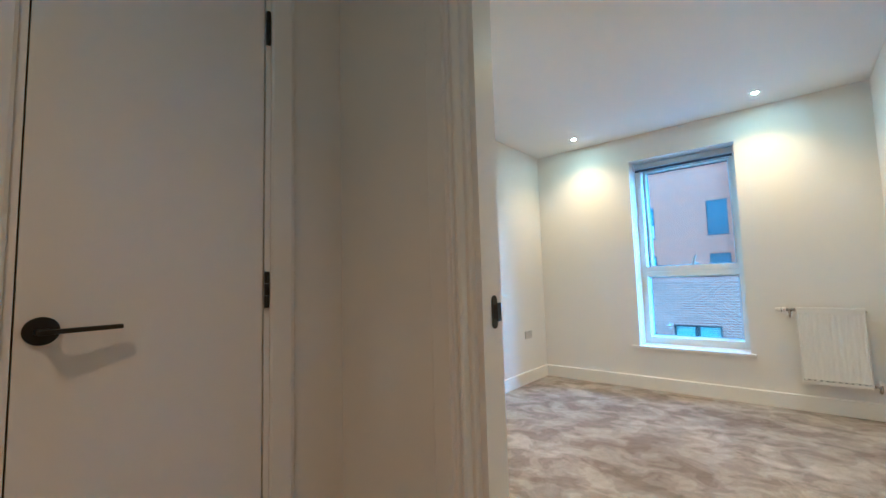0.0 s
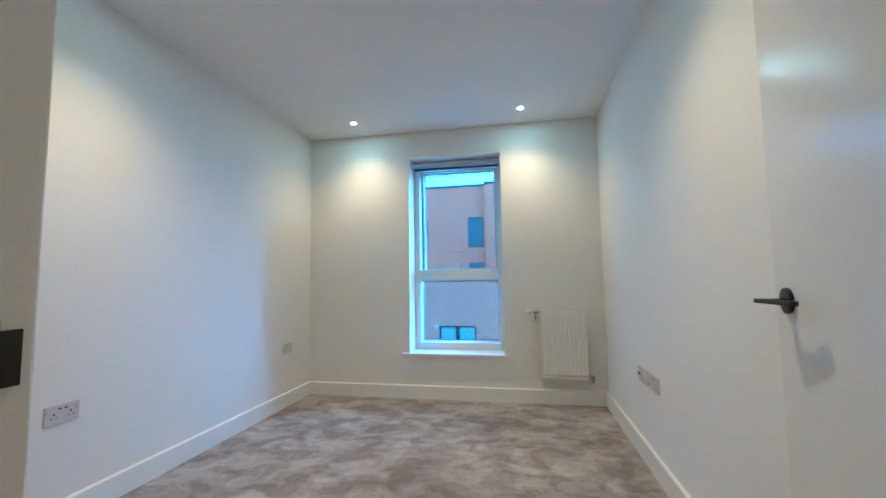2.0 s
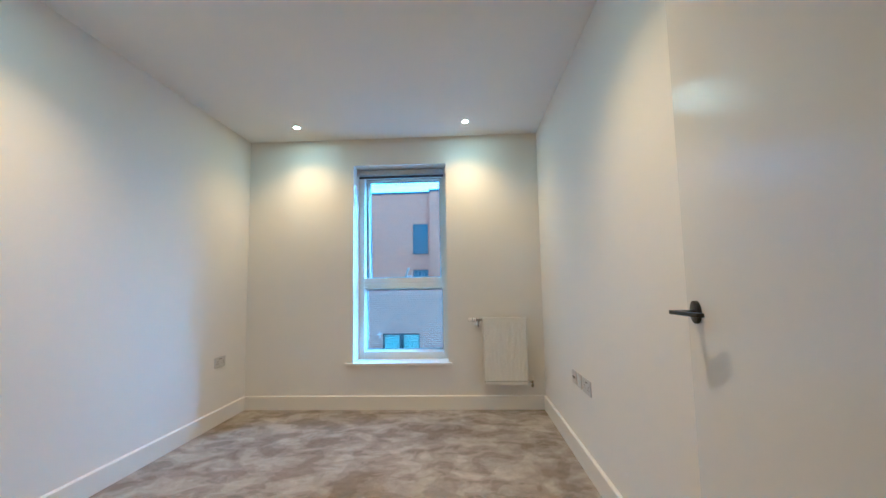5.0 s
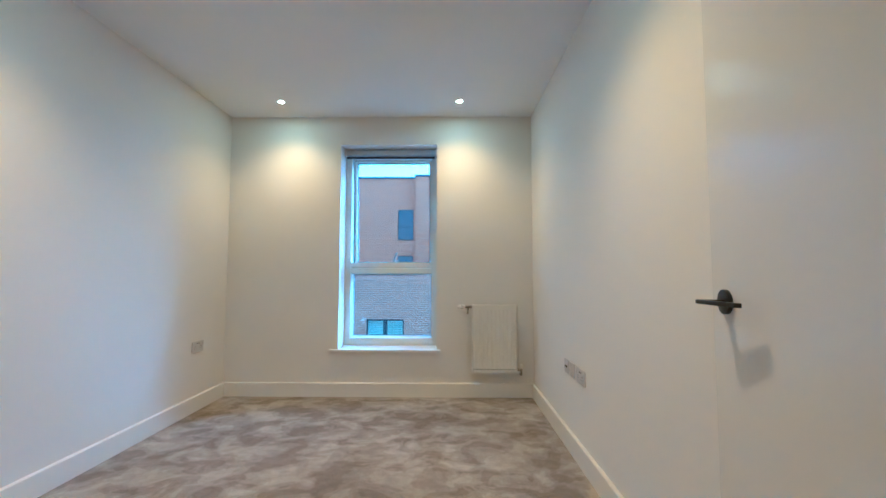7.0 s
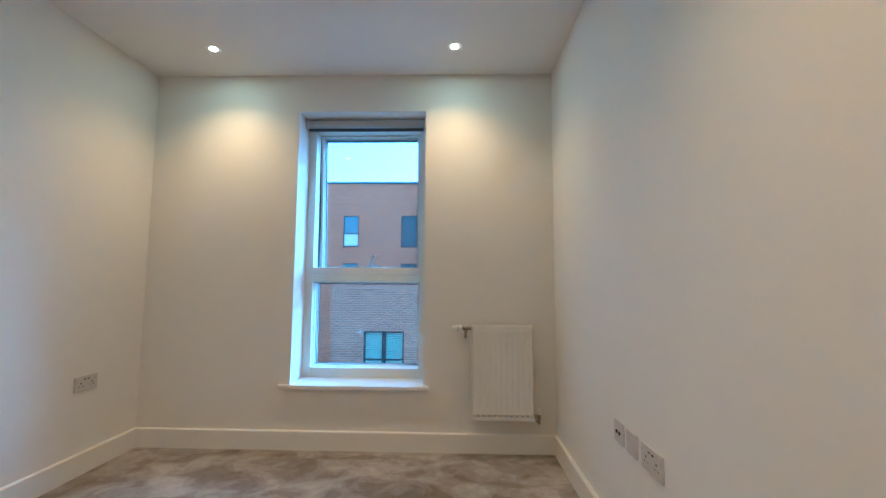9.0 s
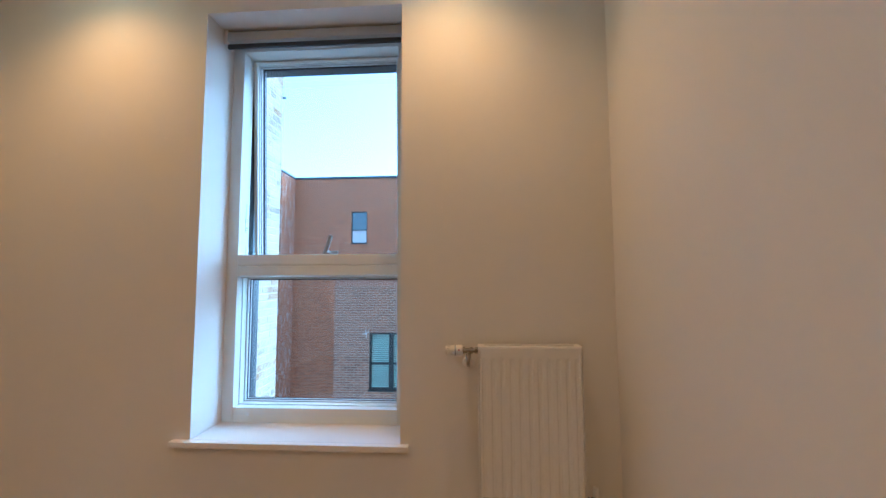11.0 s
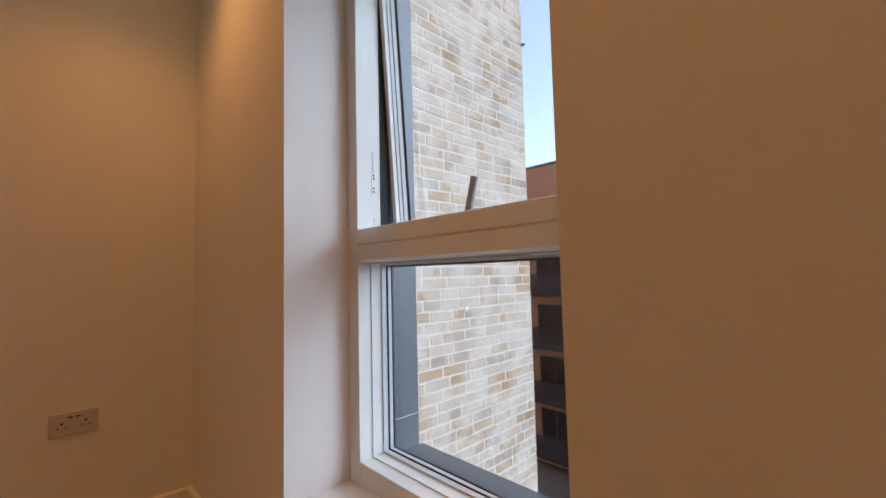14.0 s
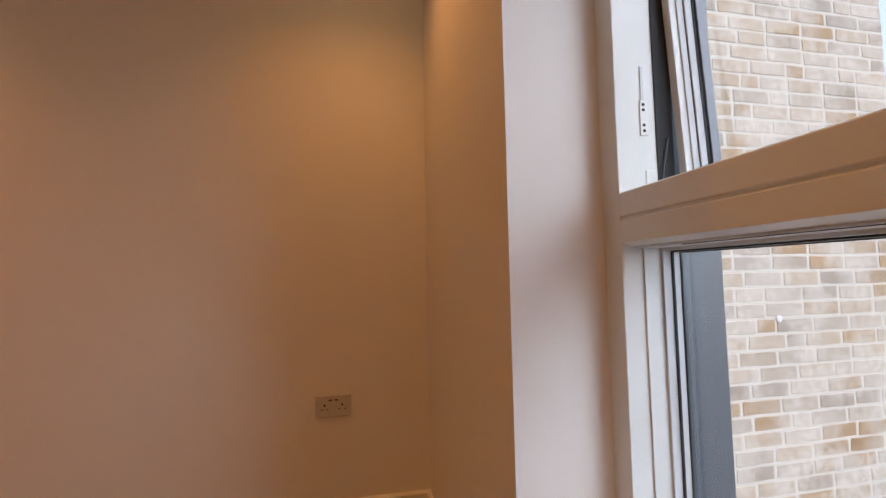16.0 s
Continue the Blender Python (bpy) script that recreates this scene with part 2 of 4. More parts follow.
def streaked(m, x_mid, half):
    """White lime streaks running down beside an outer corner."""
    ns, ln, b = nodes_of(m)
    old = b.inputs["Base Color"].links[0].from_socket
    geo = ns.new("ShaderNodeNewGeometry")
    mp = ns.new("ShaderNodeMapping")
    mp.inputs["Scale"].default_value = (6, 6, 2.0)
    ln.new(geo.outputs["Position"], mp.inputs[0])
    n = ns.new("ShaderNodeTexNoise")
    n.inputs["Scale"].default_value, n.inputs["Detail"].default_value = 1.0, 7
    ln.new(mp.outputs[0], n.inputs["Vector"])
    sp = ns.new("ShaderNodeSeparateXYZ")
    ln.new(geo.outputs["Position"], sp.inputs[0])
    d = ns.new("ShaderNodeMath")
    d.operation = "SUBTRACT"
    d.inputs[1].default_value = x_mid
    ln.new(sp.outputs[0], d.inputs[0])
    a = ns.new("ShaderNodeMath")
    a.operation = "ABSOLUTE"
    ln.new(d.outputs[0], a.inputs[0])
    band = ns.new("ShaderNodeMapRange")
    band.inputs[1].default_value, band.inputs[2].default_value = half, 0.0
    ln.new(a.outputs[0], band.inputs[0])
    k = ns.new("ShaderNodeMath")
    k.operation = "MULTIPLY"
    ln.new(band.outputs[0], k.inputs[0])
    cut = ramp(ns, [(0.53, (0, 0, 0)), (0.61, (1, 1, 1))])
    ln.new(n.outputs["Fac"], cut.inputs[0])
    ln.new(cut.outputs[0], k.inputs[1])
    mx = ns.new("ShaderNodeMix")
    mx.data_type = "RGBA"
    mx.inputs[7].default_value = (0.7, 0.68, 0.65, 1)
    ln.new(k.outputs[0], mx.inputs[0])
    ln.new(old, mx.inputs[6])
    ln.new(mx.outputs[2], b.inputs["Base Color"])
    return m


RED_STREAKED = streaked(red_brick_material("streaked_red_brick", (0.57, 0.185, 0.066), (0.28, 0.078, 0.032), (0.56, 0.36, 0.22), 0.12), -7.68, 0.36)


def glass_material(name, tint, rough=0.0):
    m = bpy.data.materials.new(name)
    m.use_nodes = True
    b = m.node_tree.nodes["Principled BSDF"]
    b.inputs["Base Color"].default_value = (*tint, 1)
    b.inputs["Transmission Weight"].default_value = 1.0
    b.inputs["Roughness"].default_value = rough
    b.inputs["IOR"].default_value = 1.45
    return m


GLASS = glass_material("coated_glass", (0.76, 0.68, 0.65))
CLEAR = glass_material("clear_glass", (0.95, 0.97, 0.96))
SMOKED = glass_material("smoked_glass", (0.32, 0.35, 0.38))
FARGLASS = mat("far_window_glass", (0.03, 0.06, 0.08), 0.05, vary=0.3, scale=0.8, spec=0.9)


def lamp_material(name, color, strength):
    m = bpy.data.materials.new(name)
    m.use_nodes = True
    b = m.node_tree.nodes["Principled BSDF"]
    b.inputs["Base Color"].default_value = (*color, 1)
    b.inputs["Emission Color"].default_value = (*color, 1)
    b.inputs["Emission Strength"].default_value = strength
    return m


BULB = lamp_material("lit_lens", (1.0, 0.62, 0.30), 38)


# ---------- building helpers ----------
def box(bm, x0, x1, y0, y1, z0, z1, bev=0.0, m=None):
    vs = [bm.verts.new((x, y, z)) for x in (x0, x1) for y in (y0, y1) for z in (z0, z1)]
    fs = [bm.faces.new([vs[i] for i in f]) for f in
          ((0, 1, 3, 2), (4, 6, 7, 5), (0, 4, 5, 1), (2, 3, 7, 6), (0, 2, 6, 4), (1, 5, 7, 3))]
    if bev:
        es = list({e for f in fs for e in f.edges})
        r = bmesh.ops.bevel(bm, geom=es, offset=bev, segments=2, affect="EDGES", profile=0.5)
        vs = list({v for f in r["faces"] for v in f.verts} | {v for v in vs if v.is_valid})
    if m is not None:
        bmesh.ops.transform(bm, matrix=m, verts=[v for v in vs if v.is_valid])
    return bm


def boxes(*rows, bev=0.0):
    bm = bmesh.new()
    for r in rows:
        box(bm, *r, bev=bev)
    return bm


def cyl(bm, a, b, r0, r1=None, seg=24, bev=0.0):
    """A capped round bar from a to b."""
    a, b = Vector(a), Vector(b)
    r1 = r0 if r1 is None else r1
    made = bmesh.ops.create_cone(bm, cap_ends=True, segments=seg, radius1=r0, radius2=r1, depth=(b - a).length)
    vs = made["verts"]
    if bev:
        es = [e for e in {e for v in vs for e in v.link_edges} if any(len(f.verts) > 4 for f in e.link_faces)]
        r = bmesh.ops.bevel(bm, geom=es, offset=bev, segments=2, affect="EDGES", profile=0.5)
        vs = list({v for v in vs if v.is_valid} | {v for f in r["faces"] for v in f.verts})
    q = (b - a).to_track_quat("Z", "Y").to_matrix().to_4x4()
    bmesh.ops.transform(bm, matrix=Matrix.Translation((a + b) / 2) @ q, verts=vs)
    return bm


def profile(bm, pts, axis, lo, hi):
    """A closed outline swept along one axis. pts: the two other coordinates, in x, y, z order."""
    def at(p, v):
        return {"x": (v, p[0], p[1]), "y": (p[0], v, p[1]), "z": (p[0], p[1], v)}[axis]
    a = [bm.verts.new(at(p, lo)) for p in pts]
    b = [bm.verts.new(at(p, hi)) for p in pts]
    n = len(pts)
    for i in range(n):
        bm.faces.new((a[i], a[(i + 1) % n], b[(i + 1) % n], b[i]))
    bm.faces.new(a[::-1])
    bm.faces.new(b)
    bmesh.ops.recalc_face_normals(bm, faces=bm.faces[:])
    return bm


def tube(bm, pts, r, seg=14):
    """A bent round pipe through pts."""
    pts = [Vector(p) for p in pts]
    rings = []
    for i, p in enumerate(pts):
        d = (pts[min(i + 1, len(pts) - 1)] - pts[max(i - 1, 0)]).normalized()
        q = d.to_track_quat("Z", "Y")
        rings.append([bm.verts.new(p + q @ Vector((r * math.cos(k * math.tau / seg), r * math.sin(k * math.tau / seg), 0))) for k in range(seg)])
    for a, b in zip(rings, rings[1:]):
        for k in range(seg):
            bm.faces.new((a[k], a[(k + 1) % seg], b[(k + 1) % seg], b[k]))
    bm.faces.new(rings[0][::-1])
    bm.faces.new(rings[-1])
    return bm


def mesh_of(name, bm, material, smooth=False):
    bmesh.ops.recalc_face_normals(bm, faces=bm.faces[:])
    me = bpy.data.meshes.new(name)
    bm.to_mesh(me)
    bm.free()
    me.materials.append(material)
    if smooth:
        for p in me.polygons:
            p.use_smooth = True
        me.set_sharp_from_angle(angle=radians(35))
    return me


def part(name, bm, material, parent=None, label="", smooth=False):
    ob = new(name, mesh_of(name, bm, material, smooth))
    if parent:
        ob.parent = parent
    if label:
        ob["label"] = label
    return ob


def structure(name, bm, material, label, category):
    return tagged(part(name, bm, material), label, category, kind="structure")


def base(name, label, category, at=(0, 0, 0), group="", kind=""):
    e = new(name)
    e.location = at
    return tagged(e, label, category, group, kind)


# ---------- the room ----------
W, NY, H, SY = 2.815, 4.0, 2.578, 0.48      # width, window wall, ceiling height, room face of the entry wall
HY = 0.345                                   # hall face of the entry wall
OX0, OX1, OZ0, OZ1 = 1.039, 1.936, 0.398, 2.312   # window opening
DX0, DX1, DZ = 1.635, 2.545, 2.07             # doorway through the entry wall
CX = 1.145                                   # hall face of the cupboard wall
CY0, CY1, CZ = -0.421, 0.112, 2.07           # cupboard opening
HS, HW = -2.2, 2.95                          # hall: far end and side wall

structure("floor", boxes((-0.12, HW + 0.1, HY - 0.01, NY + 0.02, -0.2, 0.0)), CARPET, "grey-beige cut-pile carpet with brushed patches", "carpet")
structure("hall_floor", boxes((0.4, HW + 0.1, HS - 0.1, HY - 0.01, -0.2, 0.0)), CARPET, "grey-beige cut-pile carpet in the hall", "carpet")
structure("ceiling", boxes((-0.12, HW + 0.1, HS - 0.1, NY + 0.36, H, H + 0.15)), CEIL, "smooth white painted plasterboard ceiling", "ceiling")
structure("wall_west", boxes((-0.12, 0, HY, NY + 0.36, 0, H)), WALL, "smooth off-white painted plaster wall", "wall")
structure("wall_east", boxes((W, W + 0.12, HY, NY + 0.36, 0, H)), WALL, "smooth off-white painted plaster wall", "wall")
structure("wall_north", boxes((0, OX0, NY, NY + 0.36, 0, H), (OX1, W, NY, NY + 0.36, 0, H),
                              (OX0, OX1, NY, NY + 0.36, 0, OZ0), (OX0, OX1, NY, NY + 0.36, OZ1, H)), WALL,
          "off-white painted window wall with deep reveals", "wall")
structure("wall_south", boxes((0, DX0, HY, SY, 0, H), (DX1, W, HY, SY, 0, H), (DX0, DX1, HY, SY, DZ, H)), WALL,
          "off-white painted entry wall with a doorway", "wall")
structure("wall_cupboard", boxes((CX - 0.1, CX, HS, CY0, 0, H), (CX - 0.1, CX, CY1, HY, 0, H), (CX - 0.1, CX, CY0, CY1, CZ, H)), WALL,
          "off-white painted hall wall with a cupboard door", "wall")
structure("wall_cupboard_inside", boxes((CX - 0.7, CX - 0.6, CY0 - 0.2, HY, 0, H), (CX - 0.6, CX - 0.1, CY0 - 0.2, CY0 - 0.1, 0, H)), WALL,
          "plain painted inner walls of the cupboard", "wall")
structure("wall_hall_east", boxes((HW, HW + 0.1, HS, HY, 0, H)), WALL, "off-white painted hall wall", "wall")
structure("wall_hall_end", boxes((CX - 0.1, HW + 0.1, HS - 0.1, HS, 0, H)), WALL, "off-white painted end wall of the hall", "wall")


def skirting(name, axis, lo, hi, face, out):
    """Square-edged skirting with an eased top, along a wall face; out: which way it stands off."""
    d, h = 0.018 * out, 0.124
    pts = [(face, 0), (face + d, 0), (face + d, h - 0.006), (face + d * 0.7, h - 0.001), (face + d * 0.55, h), (face, h)]
    structure(name, profile(bmesh.new(), pts, axis, lo, hi), TRIM, "white painted skirting board, square edged", "skirting")


skirting("baseboard_west", "y", SY, NY, 0.0, 1)
skirting("baseboard_east", "y", SY, NY, W, -1)
skirting("baseboard_north", "x", 0.018, W - 0.018, NY, -1)
skirting("baseboard_south", "x", 0.018, DX0 - 0.07, SY, 1)
skirting("baseboard_hall", "x", CX + 0.018, DX0 - 0.08, HY, -1)
skirting("baseboard_hall_cupboard", "y", CY1 + 0.07, HY, CX, 1)
skirting("baseboard_hall_side", "y", HS, CY0 - 0.07, CX, 1)


# ---------- doorway, its lining and trim ----------
def doorway_lining():
    e = base("door_frame_1", "white painted timber door lining with stops and architraves", "door frame", (DX0, HY, 0), kind="structure")
    def p(name, bm, m=TRIM, label=""):
        ob = part(name, bm, m, e, label)
        ob.matrix_parent_inverse = Matrix.Translation((-DX0, -HY, 0))
        return ob
    arch = [(1.550, HY), (1.550, HY - 0.012), (1.556, HY - 0.016), (1.612, HY - 0.018), (1.616, HY - 0.012), (1.624, HY - 0.012), (1.627, HY - 0.006), (1.627, HY)]
    p("architrave", profile(bmesh.new(), arch, "z", 0, DZ + 0.02))
    p("architrave", profile(bmesh.new(), [(DX1 + DX0 - x, y) for x, y in arch][::-1], "z", 0, DZ + 0.02))
    p("architrave", boxes((1.550, DX1 + 0.085, HY - 0.018, HY, DZ + 0.02, DZ + 0.09), bev=0.003))
    p("architrave", boxes((1.585, 1.655, SY, SY + 0.016, 0, DZ + 0.02), bev=0.003))
    p("architrave", boxes((DX1 - 0.02, DX1 + 0.05, SY, SY + 0.016, 0, DZ + 0.02), bev=0.003))
    p("architrave", boxes((1.585, DX1 + 0.05, SY, SY + 0.016, DZ + 0.02, DZ + 0.09), bev=0.003))
    jamb = [(1.628, HY - 0.004), (1.636, HY - 0.004), (1.640, HY + 0.002), (1.640, HY + 0.024), (1.648, HY + 0.026), (1.652, HY + 0.030),
            (1.652, HY + 0.046), (1.6675, HY + 0.050), (1.668, SY + 0.002), (1.628, SY + 0.002)]
    p("jamb", profile(bmesh.new(), jamb, "z", 0, DZ), TRIM)
    p("jamb", boxes((DX1 - 0.03, DX1, HY - 0.004, SY + 0.002, 0, DZ), bev=0.002))
    p("head", boxes((1.668, DX1 - 0.03, HY - 0.004, SY + 0.002, DZ - 0.03, DZ), bev=0.002))
    s = bmesh.new()
    pts = []
    for k in range(13):
        a = math.pi * k / 12
        pts.append((0.446 + 0.012 * math.cos(a), 1.064 + 0.014 * math.sin(a)))
    for k in range(13):
        a = math.pi + math.pi * k / 12
        pts.append((0.446 + 0.012 * math.cos(a), 1.006 + 0.014 * math.sin(a)))
    profile(s, pts, "x", 1.6685, 1.6705)
    box(s, 1.6685, 1.672, 0.455, 0.474, 1.010, 1.058, 0.0006)
    p("strike_plate", s, BLACK, "black latch keep plate")
    p("keep_hole", boxes((1.6690, 1.6712, 0.440, 0.453, 1.017, 1.054)), VOID)
    return e


doorway_lining()


def lever_handle(parent, at, normal, along):
    """Round rose and a slim flat lever; normal: away from the leaf, along: where the lever points."""
    n, a, c = Vector(normal), Vector(along), Vector(at)
    z = Vector((0, 0, 1))
    rose = part("handle_rose", cyl(bmesh.new(), c, c + n * 0.009, 0.0275, 0.0275, 40, 0.0015), BLACK, parent, "matt black round rose", True)
    bm = bmesh.new()
    m = Matrix(((*a, 0), (*n, 0), (*z, 0), (0, 0, 0, 1))).transposed()
    m.translation = c
    # blade: stands off on a short neck and tapers towards its free end
    pts = [(-0.011, 0.008), (-0.011, 0.056), (-0.006, 0.062), (0.004, 0.0625), (0.118, 0.043), (0.122, 0.040), (0.122, 0.030), (0.117, 0.027), (0.016, 0.040), (0.011, 0.036), (0.011, 0.008)]
    profile(bm, pts, "z", -0.0045, 0.0045)
    bmesh.ops.bevel(bm, geom=bm.edges[:], offset=0.001, segments=2, affect="EDGES", profile=0.5)
    bmesh.ops.transform(bm, matrix=m, verts=bm.verts[:])
    lev = part("handle_lever", bm, BLACK, parent, "matt black slim lever handle", True)
    for o in (rose, lev):
        o.matrix_parent_inverse = Matrix.Translation(-parent.location)


def bedroom_door():
    """Open leaf hinged on the jamb nearest the side wall, standing back towards that wall."""
    hx, hy, ex, ey = 2.53, 0.452, 2.671, 1.25
    e = base("door_1", "white flush bedroom door standing open into the room", "door", (hx, hy, 0), kind="structure")
    d = Vector((ex - hx, ey - hy, 0))
    L = d.length
    a = math.degrees(math.atan2(d.y, d.x))
    m = pose(hx, hy, 0, 0, 0, a)
    inv = Matrix.Translation((-hx, -hy, 0))
    leaf = part("leaf", box(bmesh.new(), 0.003, L, -0.044, 0, 0.008, DZ - 0.034, 0.0015, m), DOORP, e, "smooth white satin-painted flush leaf")
    leaf.matrix_parent_inverse = inv
    u, n = d.normalized(), Vector((-d.y, d.x, 0)).normalized()
    c = Vector((hx, hy, 1.043)) + u * (L - 0.069)
    lever_handle(e, c, n, -u)
    lever_handle(e, c - n * 0.044, -n, -u)
    lt = part("latch_plate", box(bmesh.new(), L - 0.0005, L + 0.0012, -0.034, -0.010, 0.985, 1.075, 0.0005, m), BLACK, e, "black latch face plate")
    lt.matrix_parent_inverse = inv
    for z in (0.25, 1.03, 1.82):
        h = part("hinge", cyl(bmesh.new(), (hx - 0.004, hy - 0.006, z - 0.05), (hx - 0.004, hy - 0.006, z + 0.05), 0.006), BLACK, e, "black butt hinge")
        h.matrix_parent_inverse = inv


bedroom_door()


def cupboard_door():
    e = base("door_2", "white flush cupboard door, closed, with black hinges", "door", (CX, CY1, 0), kind="structure")
    inv = Matrix.Translation((-CX, -CY1, 0))
    def p(name, bm, m=TRIM, label="", smooth=False):
        ob = part(name, bm, m, e, label, smooth)
        ob.matrix_parent_inverse = inv
        return ob
    p("jamb", boxes((CX - 0.1, CX + 0.004, CY1 - 0.026, CY1, 0, CZ), bev=0.001))
    p("jamb", boxes((CX - 0.1, CX + 0.004, CY0, CY0 + 0.026, 0, CZ), bev=0.001))
    p("head", boxes((CX - 0.1, CX + 0.004, CY0 + 0.026, CY1 - 0.026, CZ - 0.026, CZ), bev=0.001))
    # near-black slab paints the shade in the gaps round the leaf
    p("gap_shade", boxes((CX - 0.1, CX - 0.045, CY0 + 0.026, CY1 - 0.026, 0, CZ - 0.026)), VOID)
    for y0, y1 in ((CY1 - 0.012, CY1 + 0.056), (CY0 - 0.056, CY0 + 0.012)):
        a, b = (y0, y1) if y0 > 0 else (y1, y0)
        s = 1 if b > a else -1
        pts = [(CX + 0.004, a), (CX + 0.010, a), (CX + 0.014, a + s * 0.006), (CX + 0.020, b - s * 0.012), (CX + 0.016, b), (CX + 0.0, b)]
        p("architrave", profile(bmesh.new(), pts, "z", 0, CZ + 0.056))
    p("architrave", boxes((CX, CX + 0.018, CY0 - 0.056, CY1 + 0.056, CZ + 0.056, CZ + 0.12), bev=0.003))
    leaf = p("leaf", boxes((CX - 0.042, CX + 0.002, CY0 + 0.029, CY1 - 0.030, 0.008, CZ - 0.03), bev=0.001), DOORP, "smooth white satin-painted flush leaf")
    for z in (0.265, 1.109, 1.872):
        bm = bmesh.new()
        y = CY1 - 0.0215
        for k in range(3):
            cyl(bm, (CX + 0.008, y, z - 0.05 + k * 0.0335), (CX + 0.008, y, z - 0.05 + k * 0.0335 + 0.0325), 0.0068, None, 18, 0.0008)
        p("hinge", bm, BLACK, "black butt hinge knuckle", True)
    lever_handle(e, Vector((CX + 0.002, -0.355, 1.043)), (1, 0, 0), (0, 1, 0))


cupboard_door()


# ---------- window ----------
GX0, GX1 = 1.101, 1.874          # clear glass between the beads
FY0, FY1 = 4.215, 4.345          # frame, room face and outer face
TZ0, TZ1 = 1.107, 1.215          # transom


def window():
    e = base("window_1", "white framed tall window, fixed pane below and open top-hung sash above", "window", (OX0, FY0, OZ0), kind="structure")
    inv = Matrix.Translation((-OX0, -FY0, -OZ0))
    def p(name, bm, m=UPVC, label="", parent=None, smooth=False):
        ob = part(name, bm, m, parent or e, label, smooth)
        if parent is None:
            ob.matrix_parent_inverse = inv
        return ob
    ix0, ix1 = 1.095, 1.882
    zb, zt = 0.489, 2.248
    p("window_frame", boxes((OX0 - 0.02, ix0, FY0, FY1, OZ0 - 0.02, OZ1 + 0.02), bev=0.002))
    p("window_frame", boxes((ix1, OX1 + 0.02, FY0, FY1, OZ0 - 0.02, OZ1 + 0.02), bev=0.002))
    p("window_frame", boxes((ix0, ix1, FY0, FY1, OZ0 - 0.02, zb), bev=0.002))
    p("window_frame", boxes((ix0, ix1, FY0, FY1, zt, OZ1 + 0.02), bev=0.002))
    pts = [(FY0 + 0.022, TZ0), (FY0, TZ0 + 0.008), (FY0, TZ0 + 0.050), (FY0 + 0.004, TZ0 + 0.053), (FY0 + 0.004, TZ0 + 0.057), (FY0, TZ0 + 0.060), (FY0, TZ1 - 0.003), (FY0 + 0.003, TZ1), (FY1, TZ1), (FY1, TZ0)]
    p("transom", profile(bmesh.new(), pts, "x", ix0, ix1), UPVC, "white transom with a grooved face")
    # black lining paints the shade of the open gap round the sash
    for rw in ((ix0, ix0 + 0.0025, 4.306, FY1, TZ1, zt), (ix1 - 0.0025, ix1, 4.306, FY1, TZ1, zt), (ix0 + 0.0025, ix1 - 0.0025, 4.306, FY1, zt - 0.0025, zt)):
        p("rebate_gap_lining", boxes(rw), GASKET, "black rebate lining that darkens the open sash gap")
    p("trickle_vent", boxes((1.30, 1.62, FY0 - 0.010, FY0, 2.256, 2.276), bev=0.003), BEAD, "grey slotted trickle vent")
    p("underside_bead", boxes((ix0 + 0.004, ix1 - 0.004, 4.238, 4.260, TZ0 - 0.004, TZ0), bev=0.001), BEAD, "pale strip under the transom")
    p("gasket", boxes((ix0 + 0.12, ix1 - 0.16, 4.246, 4.249, TZ0 - 0.0052, TZ0 - 0.004)), GASKET, "dark drainage slot")
    # lower fixed light: beads, gasket, pane
    for k, (d, y0, y1, m) in enumerate(((0.0, 4.262, 4.30, UPVC), (0.006, 4.30, 4.318, BEAD), (0.009, 4.318, 4.323, GASKET), (0.009, 4.323, 4.336, BEAD), (0.011, 4.336, 4.340, GASKET))):
        x0, x1, z0, z1, w = ix0, ix1, zb, TZ0, 0.004 + d
        p("glazing_bead" if m is not GASKET else "gasket",
          boxes((x0, x0 + w, y0, y1, z0, z1), (x1 - w, x1, y0, y1, z0, z1), (x0 + w, x1 - w, y0, y1, z0, z0 + w), (x0 + w, x1 - w, y0, y1, z1 - w, z1)), m)
    g = p("pane", boxes((ix0 + 0.004, ix1 - 0.004, 4.3405, 4.3445, zb + 0.004, TZ0 - 0.004)), GLASS, "clear fixed pane")
    g.visible_shadow = False
    # upper sash, hung at its top edge and pushed out at the bottom
    piv = Vector((0, 4.32, 2.243))
    tilt = Matrix.Translation(piv) @ Matrix.Rotation(radians(3.4), 4, "X") @ Matrix.Translation(-piv)
    s0, s1, z0, z1 = 1.099, 1.878, 1.196, 2.243
    ya, yb = 4.296, 4.372
    sash = bmesh.new()
    w = 0.019
    for r in ((s0, s0 + w, ya, yb, z0, z1), (s1 - w, s1, ya, yb, z0, z1), (s0 + w, s1 - w, ya, yb, z0, z0 + w), (s0 + w, s1 - w, ya, yb, z1 - 0.012, z1)):
        box(sash, *r, bev=0.0015, m=tilt)
    so = p("sash", sash, UPVC, "white top-hung sash, open a hand's breadth")
    for d, y0, y1, m, nm in ((0.003, 4.312, 4.326, BEAD, "glazing_bead"), (0.0035, 4.326, 4.328, GASKET, "gasket"), (0.006, 4.328, 4.344, BEAD, "glazing_bead"), (0.0075, 4.344, 4.348, GASKET, "gasket")):
        bm = bmesh.new()
        a0, a1, b0, b1 = s0 + w, s1 - w, z0 + w, z1 - 0.012
